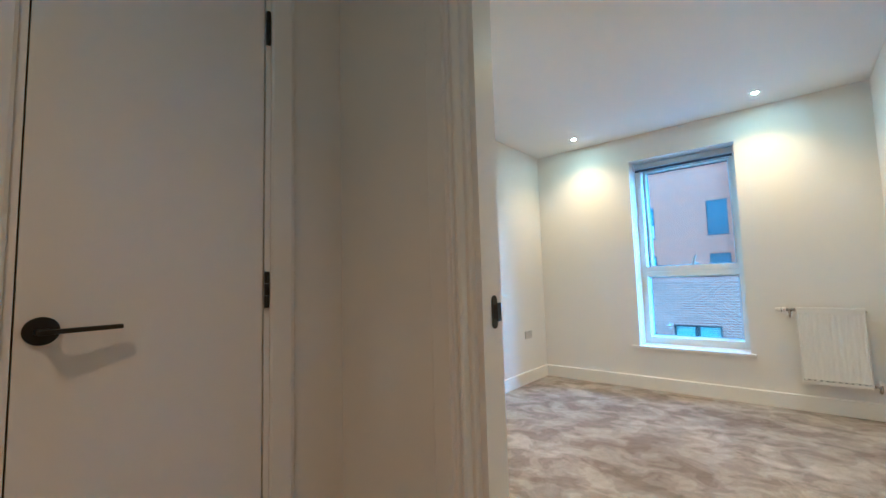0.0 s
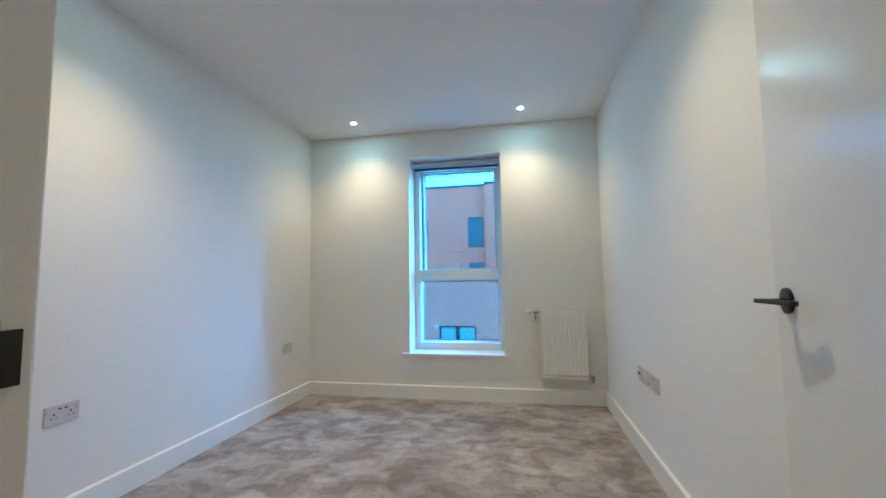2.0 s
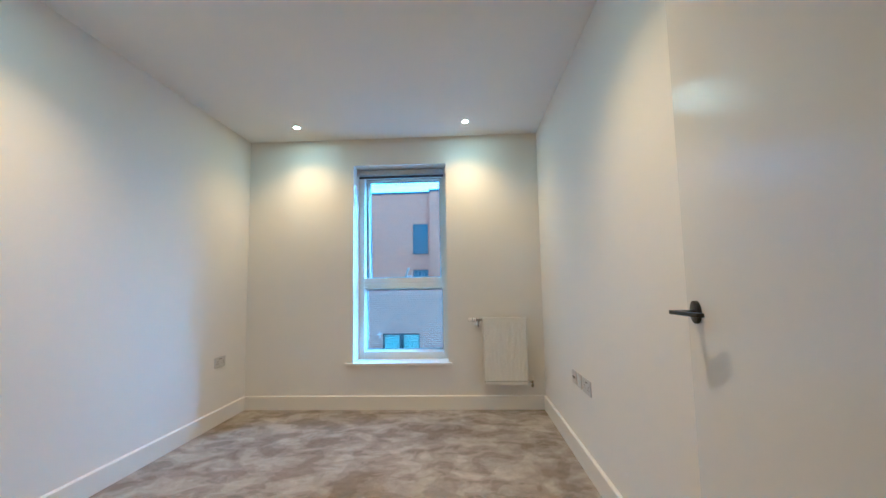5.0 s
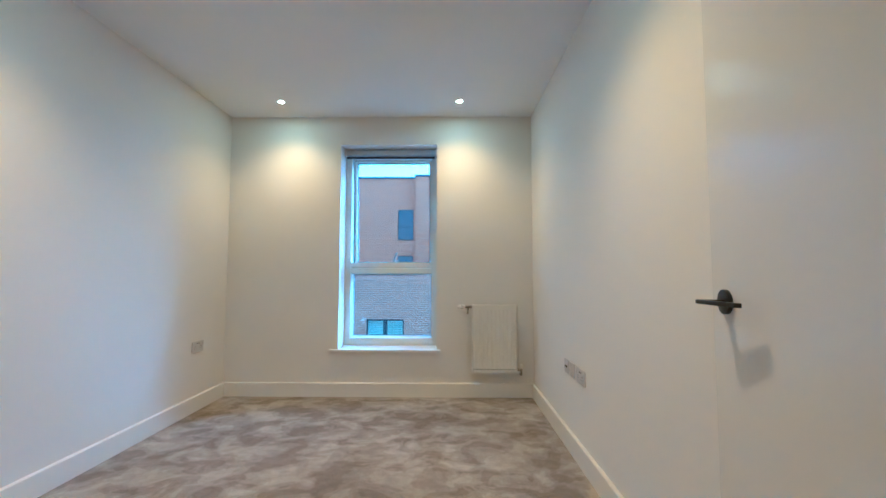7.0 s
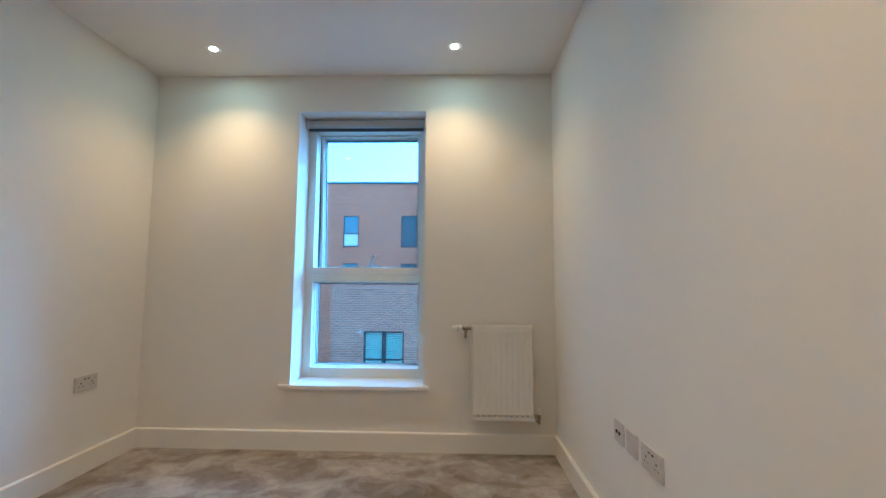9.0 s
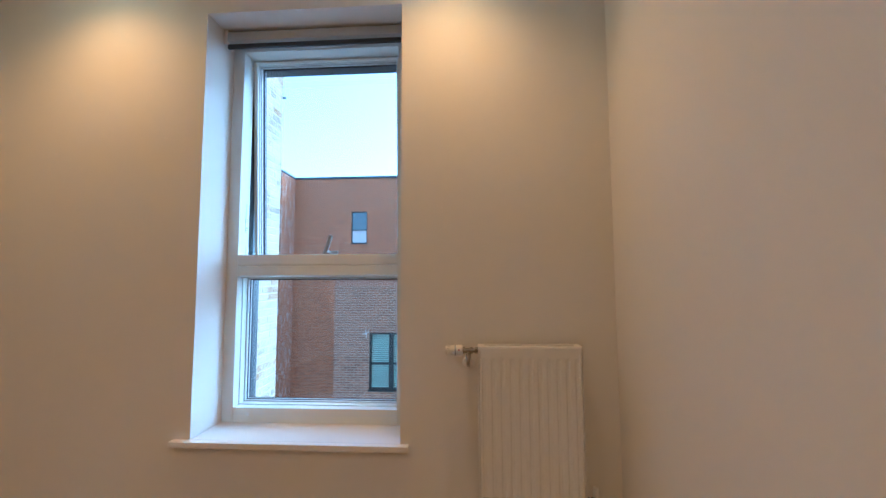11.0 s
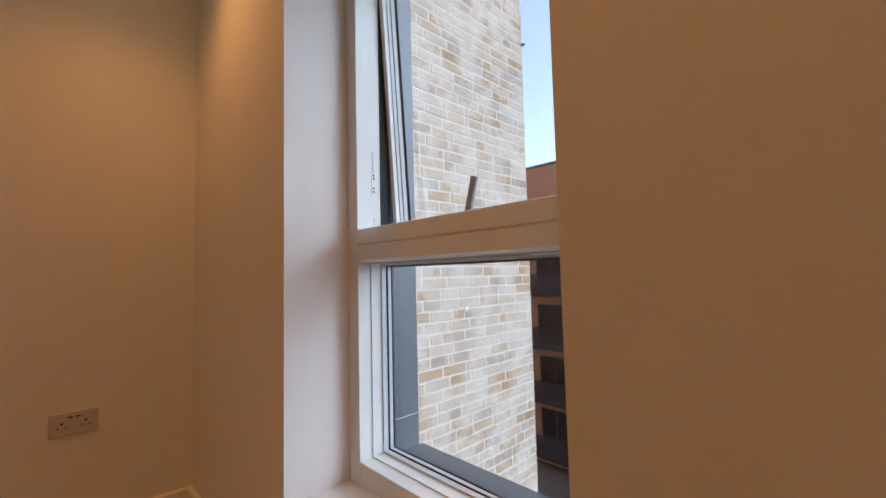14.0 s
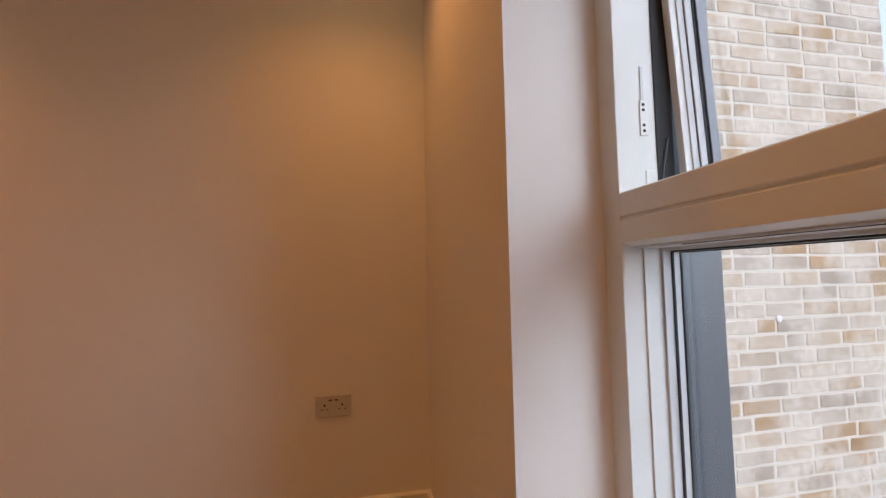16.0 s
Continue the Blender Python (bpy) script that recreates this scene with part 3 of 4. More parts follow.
        for r in ((a0, a0 + d, y0, y1, b0, b1), (a1 - d, a1, y0, y1, b0, b1), (a0 + d, a1 - d, y0, y1, b0, b0 + d), (a0 + d, a1 - d, y0, y1, b1 - d, b1)):
            box(bm, *r, m=tilt)
        p(nm, bm, m, "", so)
    clad = bmesh.new()
    for q in ((s0 - 0.001, s0 + w + 0.010, 4.354, yb + 0.003, z0, z1), (s1 - w - 0.010, s1 + 0.001, 4.354, yb + 0.003, z0, z1),
              (s0 + w + 0.010, s1 - w - 0.010, 4.354, yb + 0.003, z0, z0 + w + 0.010), (s0 + w + 0.010, s1 - w - 0.010, 4.354, yb + 0.003, z1 - 0.022, z1)):
        box(clad, *q, bev=0.001, m=tilt)
    p("outer_cladding", clad, GREYM, "grey metal outer cladding", so)
    g = p("pane", box(bmesh.new(), s0 + w + 0.002, s1 - w - 0.002, 4.3485, 4.3525, z0 + w + 0.002, z1 - 0.014, m=tilt), GLASS, "clear sash pane", so)
    g.visible_shadow = False
    # handle on the bottom rail of the sash
    hm = bmesh.new()
    hx = 1.500
    box(hm, hx - 0.018, hx + 0.050, ya - 0.012, ya, 1.212, 1.242, 0.004, tilt)
    cyl(hm, tilt @ Vector((hx, ya - 0.010, 1.232)), tilt @ Vector((hx, ya - 0.052, 1.232)), 0.010, None, 18)
    lev = tilt @ Matrix.Translation((hx, ya - 0.050, 1.232)) @ Matrix.Rotation(radians(19), 4, "Y")
    box(hm, -0.010, 0.010, -0.012, 0.002, -0.010, 0.093, 0.004, lev)
    box(hm, -0.010, 0.032, -0.012, 0.002, -0.010, 0.008, 0.004, lev)
    p("handle", hm, HANDLEM, "grey sash handle turned open", so, True)
    # stay and keep on the side of the frame
    p("keep", boxes((1.0952, 1.0975, 4.270, 4.286, 1.334, 1.408), bev=0.0008), UPVC, "steel locking keep with screw holes")
    for z in (1.344, 1.356, 1.388, 1.399):
        p("screw", cyl(bmesh.new(), (1.0975, 4.278, z), (1.0982, 4.278, z), 0.0034, None, 12), GASKET)
    p("stay_track", boxes((1.0952, 1.0968, 4.274, 4.281, 1.408, 1.48), bev=0.0005), BEAD)
    arm = bmesh.new()
    tube(arm, [(1.096, 4.312, 1.220), (1.097, 4.318, 1.27), (1.098, 4.330, 1.33)], 0.003)
    p("stay", arm, DARKM, "dark friction stay", None, True)
    p("corner_cleat", boxes((1.0952, 1.0972, 4.278, 4.304, 1.214, 1.262), bev=0.001), UPVC)


window()

structure("window_sill", boxes((0.966, 1.972, 3.968, NY, OZ0, 0.421), (OX0, OX1, NY, FY0, OZ0, 0.421), bev=0.002), TRIM,
          "white painted window board with a projecting nosing", "window sill")
structure("reveal_cable", tube(bmesh.new(), [(1.063, 4.362, 0.569), (1.0635, 4.42, 0.568), (1.063, 4.482, 0.568)], 0.0012, 6), BEAD, "thin pale cable across the outer lining", "cable")
# grey metal lining outside the frame, and the outer leaf of the house wall
structure("outer_reveal", boxes((1.035, 1.062, FY1, 4.485, 0.40, 2.34), (1.912, 1.940, FY1, 4.485, 0.40, 2.34),
                                (1.062, 1.912, FY1, 4.485, 2.255, 2.34), (1.062, 1.912, FY1, 4.50, 0.40, 0.455)), GREYM,
          "grey metal lining round the outside of the window", "window reveal")
# leaf is widened and raised beyond what is seen, to darken the court
structure("outer_leaf", boxes((-5.0, 1.035, 4.36, 4.469, -9, 12), (1.940, 14, 4.36, 4.469, -9, 12), (1.035, 1.940, 4.36, 4.469, -9, 0.40), (1.035, 1.940, 4.36, 4.469, 2.34, 12)),
          MORTAR, "pale outer leaf of the house wall, extended unseen to shade the court", "wall")


def roller_blind():
    e = base("roller_blind", "rolled-up grey roller blind with a dark bottom bar", "blind", (OX0, 4.15, 2.26))
    inv = Matrix.Translation((-OX0, -4.15, -2.26))
    x0, x1 = OX0 + 0.002, OX1 - 0.002
    for nm, bm, m, lb in (
            ("roll", cyl(bmesh.new(), (x0 + 0.022, 4.152, 2.272), (x1 - 0.022, 4.152, 2.272), 0.030, None, 40), BLINDF, "grey rolled fabric"),
            ("cassette", boxes((x0 + 0.02, x1 - 0.02, 4.118, 4.124, 2.252, 2.296), bev=0.002), BLINDF, "pale fascia strip"),
            ("bottom_bar", boxes((x0 + 0.022, x1 - 0.022, 4.118, 4.132, 2.214, 2.236), bev=0.003), BLINDB, "dark bottom bar"),
            ("bracket", boxes((x0, x0 + 0.02, 4.120, 4.186, 2.236, 2.310), bev=0.004), PLATE, "white end bracket"),
            ("bracket", boxes((x1 - 0.02, x1, 4.120, 4.186, 2.236, 2.310), bev=0.004), PLATE, "white end bracket")):
        part(nm, bm, m, e, lb, True).matrix_parent_inverse = inv


roller_blind()


# ---------- radiator ----------
def radiator():
    x0, x1, z0, z1, yf, yb = 2.255, 2.653, 0.229, 0.831, 3.895, 3.968
    e = base("radiator", "white ribbed steel panel radiator hung on the wall", "radiator", (x0, yb, z0))
    inv = Matrix.Translation((-x0, -yb, -z0))
    def p(name, bm, m=RAD, label="", parent=None, smooth=False):
        ob = part(name, bm, m, parent or e, label, smooth)
        if parent is None:
            ob.matrix_parent_inverse = inv
        return ob
    # pressed front sheet: eleven upright channels fading at both ends
    bm = bmesh.new()
    nx, nz, ribs = 11 * 12, 90, 11
    a0, a1, b0, b1 = x0 + 0.006, x1 - 0.006, z0 + 0.010, z1 - 0.012
    grid = []
    for j in range(nz + 1):
        v = j / nz
        v = 0.5 - 0.5 * math.cos(math.pi * v)
        z = b0 + (b1 - b0) * v
        end = min(1.0, max(0.0, (min(z - b0, b1 - z) - 0.032) / 0.007))
        row = []
        for i in range(nx + 1):
            u = i / nx
            x = a0 + (a1 - a0) * u
            s = min(1.0, max(0.0, (0.5 - abs((u * ribs) % 1 - 0.5) - 0.24) / 0.10))
            edge = min(1.0, min(x - a0, a1 - x) / 0.004)
            row.append(bm.verts.new((x, yf + 0.004 * (1 - edge) + 0.0030 * s * end, z)))
        grid.append(row)
    for j in range(nz):
        for i in range(nx):
            bm.faces.new((grid[j][i], grid[j][i + 1], grid[j + 1][i + 1], grid[j + 1][i]))
    p("front_panel", bm, RAD, "white front panel with eleven pressed channels", None, True)
    p("panel_core", boxes((a0 + 0.002, a1 - 0.002, yf + 0.0085, yf + 0.016, b0, b1)))
    p("back_panel", boxes((a0, a1, yb - 0.014, yb, b0, b1), bev=0.003))
    p("side_panel", boxes((x0, x0 + 0.004, yf + 0.006, yb - 0.002, z0 + 0.01, z1), bev=0.001))
    p("side_panel", boxes((x1 - 0.004, x1, yf + 0.006, yb - 0.002, z0 + 0.01, z1), bev=0.001))
    fins = bmesh.new()
    for i in range(30):
        x = x0 + 0.02 + i * (x1 - x0 - 0.04) / 29
        box(fins, x - 0.0008, x + 0.0008, yf + 0.018, yb - 0.016, z0 + 0.04, z1 - 0.05)
    p("convector_fins", fins)
    # top grille: a rim with two rows of slots between bars
    top = bmesh.new()
    g0, g1 = yf + 0.014, yb - 0.006
    box(top, x0 + 0.001, x1 - 0.001, g0 - 0.010, g0 + 0.010, z1 - 0.004, z1, 0.001)
    box(top, x0 + 0.001, x1 - 0.001, g1 - 0.008, g1 + 0.004, z1 - 0.004, z1, 0.001)
    box(top, x0 + 0.022, x1 - 0.022, (g0 + g1) / 2 - 0.001, (g0 + g1) / 2 + 0.003, z1 - 0.004, z1 - 0.0005)
    for i in range(8):
        x = x0 + 0.022 + i * (x1 - x0 - 0.044) / 7
        wd = 0.022 if i in (0, 7) else 0.0022
        c = x - 0.010 if i == 0 else x + 0.010 if i == 7 else x
        box(top, max(x0 + 0.001, c - wd / 2), min(x1 - 0.001, c + wd / 2), g0 + 0.010, g1 - 0.008, z1 - 0.004, z1 - 0.0003)
    p("top_grille", top, RAD, "white slotted top grille")
    p("top_rail", boxes((x0 + 0.004, x1 - 0.004, yf + 0.0005, yf + 0.010, z1 - 0.016, z1 - 0.004), bev=0.001), RAD)
    p("grille_shadow", boxes((x0 + 0.02, x1 - 0.02, g0 + 0.008, g1 - 0.006, z1 - 0.03, z1 - 0.028)), VOID)
    for x in (x0 + 0.08, x1 - 0.08):
        p("bracket", boxes((x - 0.015, x + 0.015, yb, NY, z0 + 0.06, z1 - 0.08), bev=0.002), RAD, "wall bracket")
    p("bleed_valve", cyl(bmesh.new(), (x1 - 0.002, yb - 0.02, z1 - 0.03), (x1 + 0.008, yb - 0.02, z1 - 0.03), 0.006), CHROME, "small bleed valve", None, True)
    # thermostatic valve at the upper corner
    zc, yc = z1 - 0.020, 3.930
    bm = cyl(bmesh.new(), (x0 - 0.012, yc, zc), (x0 + 0.001, yc, zc), 0.0125, None, 6)
    cyl(bm, (x0 - 0.055, yc, zc), (x0 - 0.010, yc, zc), 0.0095, None, 24)
    cyl(bm, (x0 - 0.030, yc, zc), (x0 - 0.020, yc, zc), 0.0130, None, 24, 0.001)
    cyl(bm, (x0 - 0.060, yc, zc), (x0 - 0.050, yc, zc), 0.0135, None, 24, 0.001)
    cyl(bm, (x0 - 0.038, yc, zc - 0.045), (x0 - 0.038, yc, zc), 0.0085, None, 24)
    cyl(bm, (x0 - 0.038, yc, zc - 0.030), (x0 - 0.038, yc, zc - 0.014), 0.0125, None, 6)
    tube(bm, [(x0 - 0.038, yc, zc - 0.040), (x0 - 0.038, yc + 0.004, zc - 0.052), (x0 - 0.038, yc + 0.016, zc - 0.060), (x0 - 0.038, NY, zc - 0.060)], 0.0075)
    v = p("valve_body", bm, CHROME, "chrome angled valve body", None, True)
    p("escutcheon", cyl(bmesh.new(), (x0 - 0.038, NY - 0.008, zc - 0.060), (x0 - 0.038, NY, zc - 0.060), 0.021, 0.024, 32), TRVP, "white pipe collar", v, True)
    bm = cyl(bmesh.new(), (x0 - 0.088, yc, zc), (x0 - 0.060, yc, zc), 0.0205, None, 36, 0.002)
    cyl(bm, (x0 - 0.128, yc, zc), (x0 - 0.090, yc, zc), 0.0150, 0.0205, 36, 0.003)
    t = p("thermostat_head", bm, TRVP, "white thermostatic valve head", None, True)
    for k in range(14):
        m = Matrix.Translation((x0 - 0.110, yc, zc)) @ Matrix.Rotation(k * math.tau / 14, 4, "X") @ Matrix.Rotation(radians(8), 4, "Y")
        p("grip_rib", box(bmesh.new(), -0.013, 0.017, -0.0020, 0.0020, 0.0150, 0.0192, 0.0008, m), TRVP, "", t)
    p("scale_ring", cyl(bmesh.new(), (x0 - 0.0905, yc, zc), (x0 - 0.0875, yc, zc), 0.0208, None, 36), BLACK, "dark ring", t, True)
    p("marker", cyl(bmesh.new(), (x0 - 0.074, yc - 0.0203, zc + 0.004), (x0 - 0.074, yc - 0.0212, zc + 0.004), 0.0036, None, 12), REDDOT, "small red marker", t)
    # lockshield valve at the lower corner
    zl = z0 + 0.030
    bm = cyl(bmesh.new(), (x1 - 0.001, 3.93, zl), (x1 + 0.036, 3.93, zl), 0.0085, None, 24)
    cyl(bm, (x1 + 0.002, 3.93, zl), (x1 + 0.014, 3.93, zl), 0.0125, None, 6)
    cyl(bm, (x1 + 0.022, 3.93, zl), (x1 + 0.030, 3.93, zl), 0.0115, None, 24)
    tube(bm, [(x1 + 0.038, 3.93, zl + 0.014), (x1 + 0.038, 3.93, zl - 0.022), (x1 + 0.038, 3.936, zl - 0.040), (x1 + 0.038, 3.956, zl - 0.050), (x1 + 0.038, NY, zl - 0.050)], 0.0095)
    lv = p("lockshield_valve", bm, CHROME, "chrome lockshield valve", None, True)
    p("lockshield_cap", cyl(bmesh.new(), (x1 + 0.038, 3.93, zl + 0.012), (x1 + 0.038, 3.93, zl + 0.046), 0.012, 0.010, 24, 0.002), TRVP, "white cap", lv, True)
    # darker grey strip paints the shade between the raised pressings
    p("slot_shade_strip", boxes((x0 + 0.012, x1 - 0.012, yf - 0.001, yf + 0.006, z0 + 0.0345, z0 + 0.0455)), HANDLEM, "grey strip painted as shade between the foot pressings")
    p("bottom_slots", slots(x0, x1, yf, z0), RAD)


def slots(x0, x1, yf, z0):
    """Short bright pressings along the foot of the front sheet."""
    bm = bmesh.new()
    for i in range(11):
        x = x0 + 0.024 + i * (x1 - x0 - 0.048) / 10
        box(bm, x - 0.010, x + 0.010, yf - 0.0045, yf + 0.002, z0 + 0.0375, z0 + 0.0425, 0.001)
    return bm


radiator()


# ---------- sockets and plates ----------
def plate(kind, at, normal, label, category):
    """A wall plate at its centre; normal: +1 faces +x, -1 faces -x."""
    w = {"double": 0.146, "single": 0.086, "aerial": 0.086}[kind]
    name = {"double": "double_socket", "single": "blank_outlet_plate", "aerial": "aerial_outlet_plate"}[kind]
    e = base(name, label, category, at)
    e.rotation_euler = (0, 0, 0 if normal > 0 else math.pi)
    part("face_plate", boxes((0, 0.0085, -w / 2, w / 2, -0.043, 0.043), bev=0.002), SOCK, e)
    if kind == "double":
        for c in (-0.036, 0.036):
            for y0, y1, z0, z1 in ((-0.0035, 0.0035, 0.0, 0.0085), (-0.0145, -0.008, -0.0145, -0.0105), (0.008, 0.0145, -0.0145, -0.0105)):
                part("pin_slot", boxes((0.0080, 0.0088, c + y0, c + y1, z0, z1)), VOID, e)
        for c in (-0.060, 0.060):
            sw = boxes((0.007, 0.0118, c - 0.008, c + 0.008, 0.012, 0.030), bev=0.0012)
            part("rocker_switch", sw, SOCK, e)
        for c in (-0.012, 0.012):
            part("charging_port", boxes((0.0080, 0.0090, c - 0.0075, c + 0.0075, 0.022, 0.0275), bev=0.0003), VOID, e, "dark charging port")
    if kind == "aerial":
        for c in (-0.014, 0.014):
            b = part("aerial_port", cyl(bmesh.new(), (0.006, c, 0.0), (0.0115, c, 0.0), 0.0072, None, 20), VOID, e, "dark round aerial port", True)
    if kind == "single":
        part("outlet_insert", boxes((0.007, 0.0095, -0.024, 0.024, -0.024, 0.024), bev=0.001), SOCK, e)
    return e


D = "white double plug socket with charging ports"
tagged(plate("double", (0, 3.590, 0.513), 1, D + ", near the corner", "socket"), group="double sockets")
tagged(plate("double", (0, 1.749, 0.513), 1, D + ", above the skirting", "socket"), group="double sockets")
tagged(plate("double", (W, 2.674, 0.511), -1, D + ", beside two smaller plates", "socket"), group="double sockets")
plate("single", (W, 2.830, 0.511), -1, "white square outlet plate between the other wall plates", "outlet plate")
plate("aerial", (W, 2.948, 0.511), -1, "white square aerial plate with two dark ports", "outlet plate")


# ---------- downlights ----------
def downlight(at, energy, color=WARM):
    e = base("downlight", "small round white recessed ceiling downlight, lit warm", "downlight", at, "ceiling downlights")
    rim = bmesh.new()
    pts = [(0.0197, -0.0006), (0.0345, -0.0035), (0.043, -0.004), (0.0455, -0.0005), (0.0455, 0.002), (0.0197, 0.002)]
    seg = 40
    ring = [[rim.verts.new((r * math.cos(k * math.tau / seg), r * math.sin(k * math.tau / seg), z)) for r, z in pts] for k in range(seg)]
    for k in range(seg):
        a, b = ring[k], ring[(k + 1) % seg]
        for i in range(len(pts)):
            j = (i + 1) % len(pts)
            rim.faces.new((a[i], b[i], b[j], a[j]))
    part("bezel", rim, PLATE, e, "white bezel", True)
    part("lens", cyl(bmesh.new(), (0, 0, -0.0022), (0, 0, -0.0005), 0.020, None, 32), BULB, e, "glowing warm lens")
    d = bpy.data.lights.new("downlight_beam", "SPOT")
    d.energy, d.color, d.spot_size, d.spot_blend, d.shadow_soft_size = energy, color, radians(126), 1.0, 0.018
    lamp = new("downlight_beam", d)
    lamp.parent = e
    lamp.location = (0, 0, -0.010)
    return e


for x in (0.606, 2.136):
    for y in (1.71, 3.655):
        downlight((x, y, H), 4.3 if y > 3 else 7.6)
downlight((2.2, -1.1, H), 4.0, (1.0, 0.25, 0.03))


# ---------- outside: the pale brick wing ----------
WX, WY = 0.20, 6.50      # face and outer corner of the wing


def brick_wing():
    e = base("brick_wing", "pale buff brick wing of the same house beside the window", "building", (WX, 4.47, -9), kind="structure")
    inv = Matrix.Translation((-WX, -4.47, 9))
    # top carried up to 12 m out of view, also to shade the court
    part("wall", boxes((-5.0, WX - 0.0022, 4.47, WY - 0.005, -9, 12)), MORTAR, e, "pale mortar-jointed brick wall").matrix_parent_inverse = inv
    part("coping", boxes((-5.05, WX + 0.04, 4.47, WY + 0.05, 12, 12.12), bev=0.01), COPING, e).matrix_parent_inverse = inv
    def fixed(name, bm, m, label):
        part(name, bm, m, e, label, True).matrix_parent_inverse = inv
    fixed("wall_plug", cyl(bmesh.new(), (WX - 0.01, 5.68, 0.813), (WX + 0.004, 5.68, 0.813), 0.017, None, 20, 0.002), PLATE, "white plug in the brickwork")
    fixed("overflow_pipe", cyl(bmesh.new(), (WX - 0.06, WY - 0.04, 3.10), (WX + 0.025, WY + 0.012, 3.10), 0.012, None, 14), COPING, "dark stub of pipe at the corner")
    rng = random.Random(7)
    L, HF, HT, J = 0.2125, 0.1, 0.0625, 0.0125

    def outline(ln):
        """Worn front edge of a brick: a rounded, uneven ring of twelve points."""
        c = 0.006
        ring = [(c, 0), (ln * 0.36, 0), (ln * 0.7, 0), (ln - c, 0), (ln, c), (ln, HT - c), (ln - c, HT), (ln * 0.64, HT), (ln * 0.3, HT), (c, HT), (0, HT - c), (0, c)]
        return [(y + rng.uniform(-0.0028, 0.0028), z + rng.uniform(-0.0024, 0.0024)) for y, z in ring]

    def solid(ring):
        """Vertices and faces of a brick whose arris is slightly rounded."""
        my, mz = sum(p[0] for p in ring) / 12, sum(p[1] for p in ring) / 12
        vs = [(-0.02, y, z) for y, z in ring] + [(-0.0022, y, z) for y, z in ring]
        vs += [(0.0, y + (my - y) * 0.035, z + (mz - z) * 0.10) for y, z in ring]
        fs = [tuple(range(24, 36))]
        for k in range(12):
            n = (k + 1) % 12
            fs += [(k, n, 12 + n, 12 + k), (12 + k, 12 + n, 24 + n, 24 + k)]
        return vs, fs

    def variants(ln):
        out = []
        for _ in range(6):
            vs, fs = solid(outline(ln))
            me = bpy.data.meshes.new("brick")
            me.from_pydata(vs, [], fs)
            me.materials.append(PALE)
            out.append((me, vs, fs))
        return out

    TQ = 0.157
    cuts = {ln: variants(ln) for ln in (L, HF, TQ)}
    rest_v, rest_f = [], []
    zc = -1.95
    row = 0
    while zc < 4.9:
        y = WY
        ln = (L, HF, TQ, L, TQ, HF, L)[(row * 3 + rng.randrange(2)) % 7]
        while y - ln >= 4.50:
            y0 = y - ln
            me, vs, fs = rng.choice(cuts[ln])
            dx = rng.uniform(-0.0012, 0.0012)
            dz = rng.uniform(-0.0018, 0.0018)
            if 0.0 <= zc < 2.25:
                b = new("brick", me)
                b.location = (WX + dx, y0, zc + dz)
                b.rotation_euler = (rng.uniform(-0.008, 0.008), 0, rng.uniform(-0.006, 0.006))
                b.parent = e
                b.matrix_parent_inverse = inv
            else:
                k = len(rest_v)
                rest_v.extend([(vx + WX + dx, vy + y0, vz + zc + dz) for vx, vy, vz in vs])
                rest_f.extend([tuple(k + i for i in f) for f in fs])
            y = y0 - J
            ln = rng.choices((L, HF, TQ), (0.78, 0.15, 0.07))[0]
        zc += 0.075
        row += 1
    me = bpy.data.meshes.new("brickwork")
    me.from_pydata(rest_v, [], rest_f)
    me.materials.append(PALE_I)
    o = tagged(new("brickwork", me), kind="stuff")
    o.parent = e
    o.matrix_parent_inverse = inv


# ---------- outside: the red brick blocks across the court ----------
structure("ground", boxes((-400, 400, 4.47, 800, -9.4, -9.0), (-400, 400, -400, 4.47, -9.4, -9.0)), PAVE, "dull grey courtyard paving far below", "ground")


# added out of view behind the wing, to keep sky light off the balconies
structure("court_shade_wall", boxes((-14.3, -14.0, 6.6, 22.5, -9, 8)), RED, "unseen red brick wall added to shade the court", "wall")


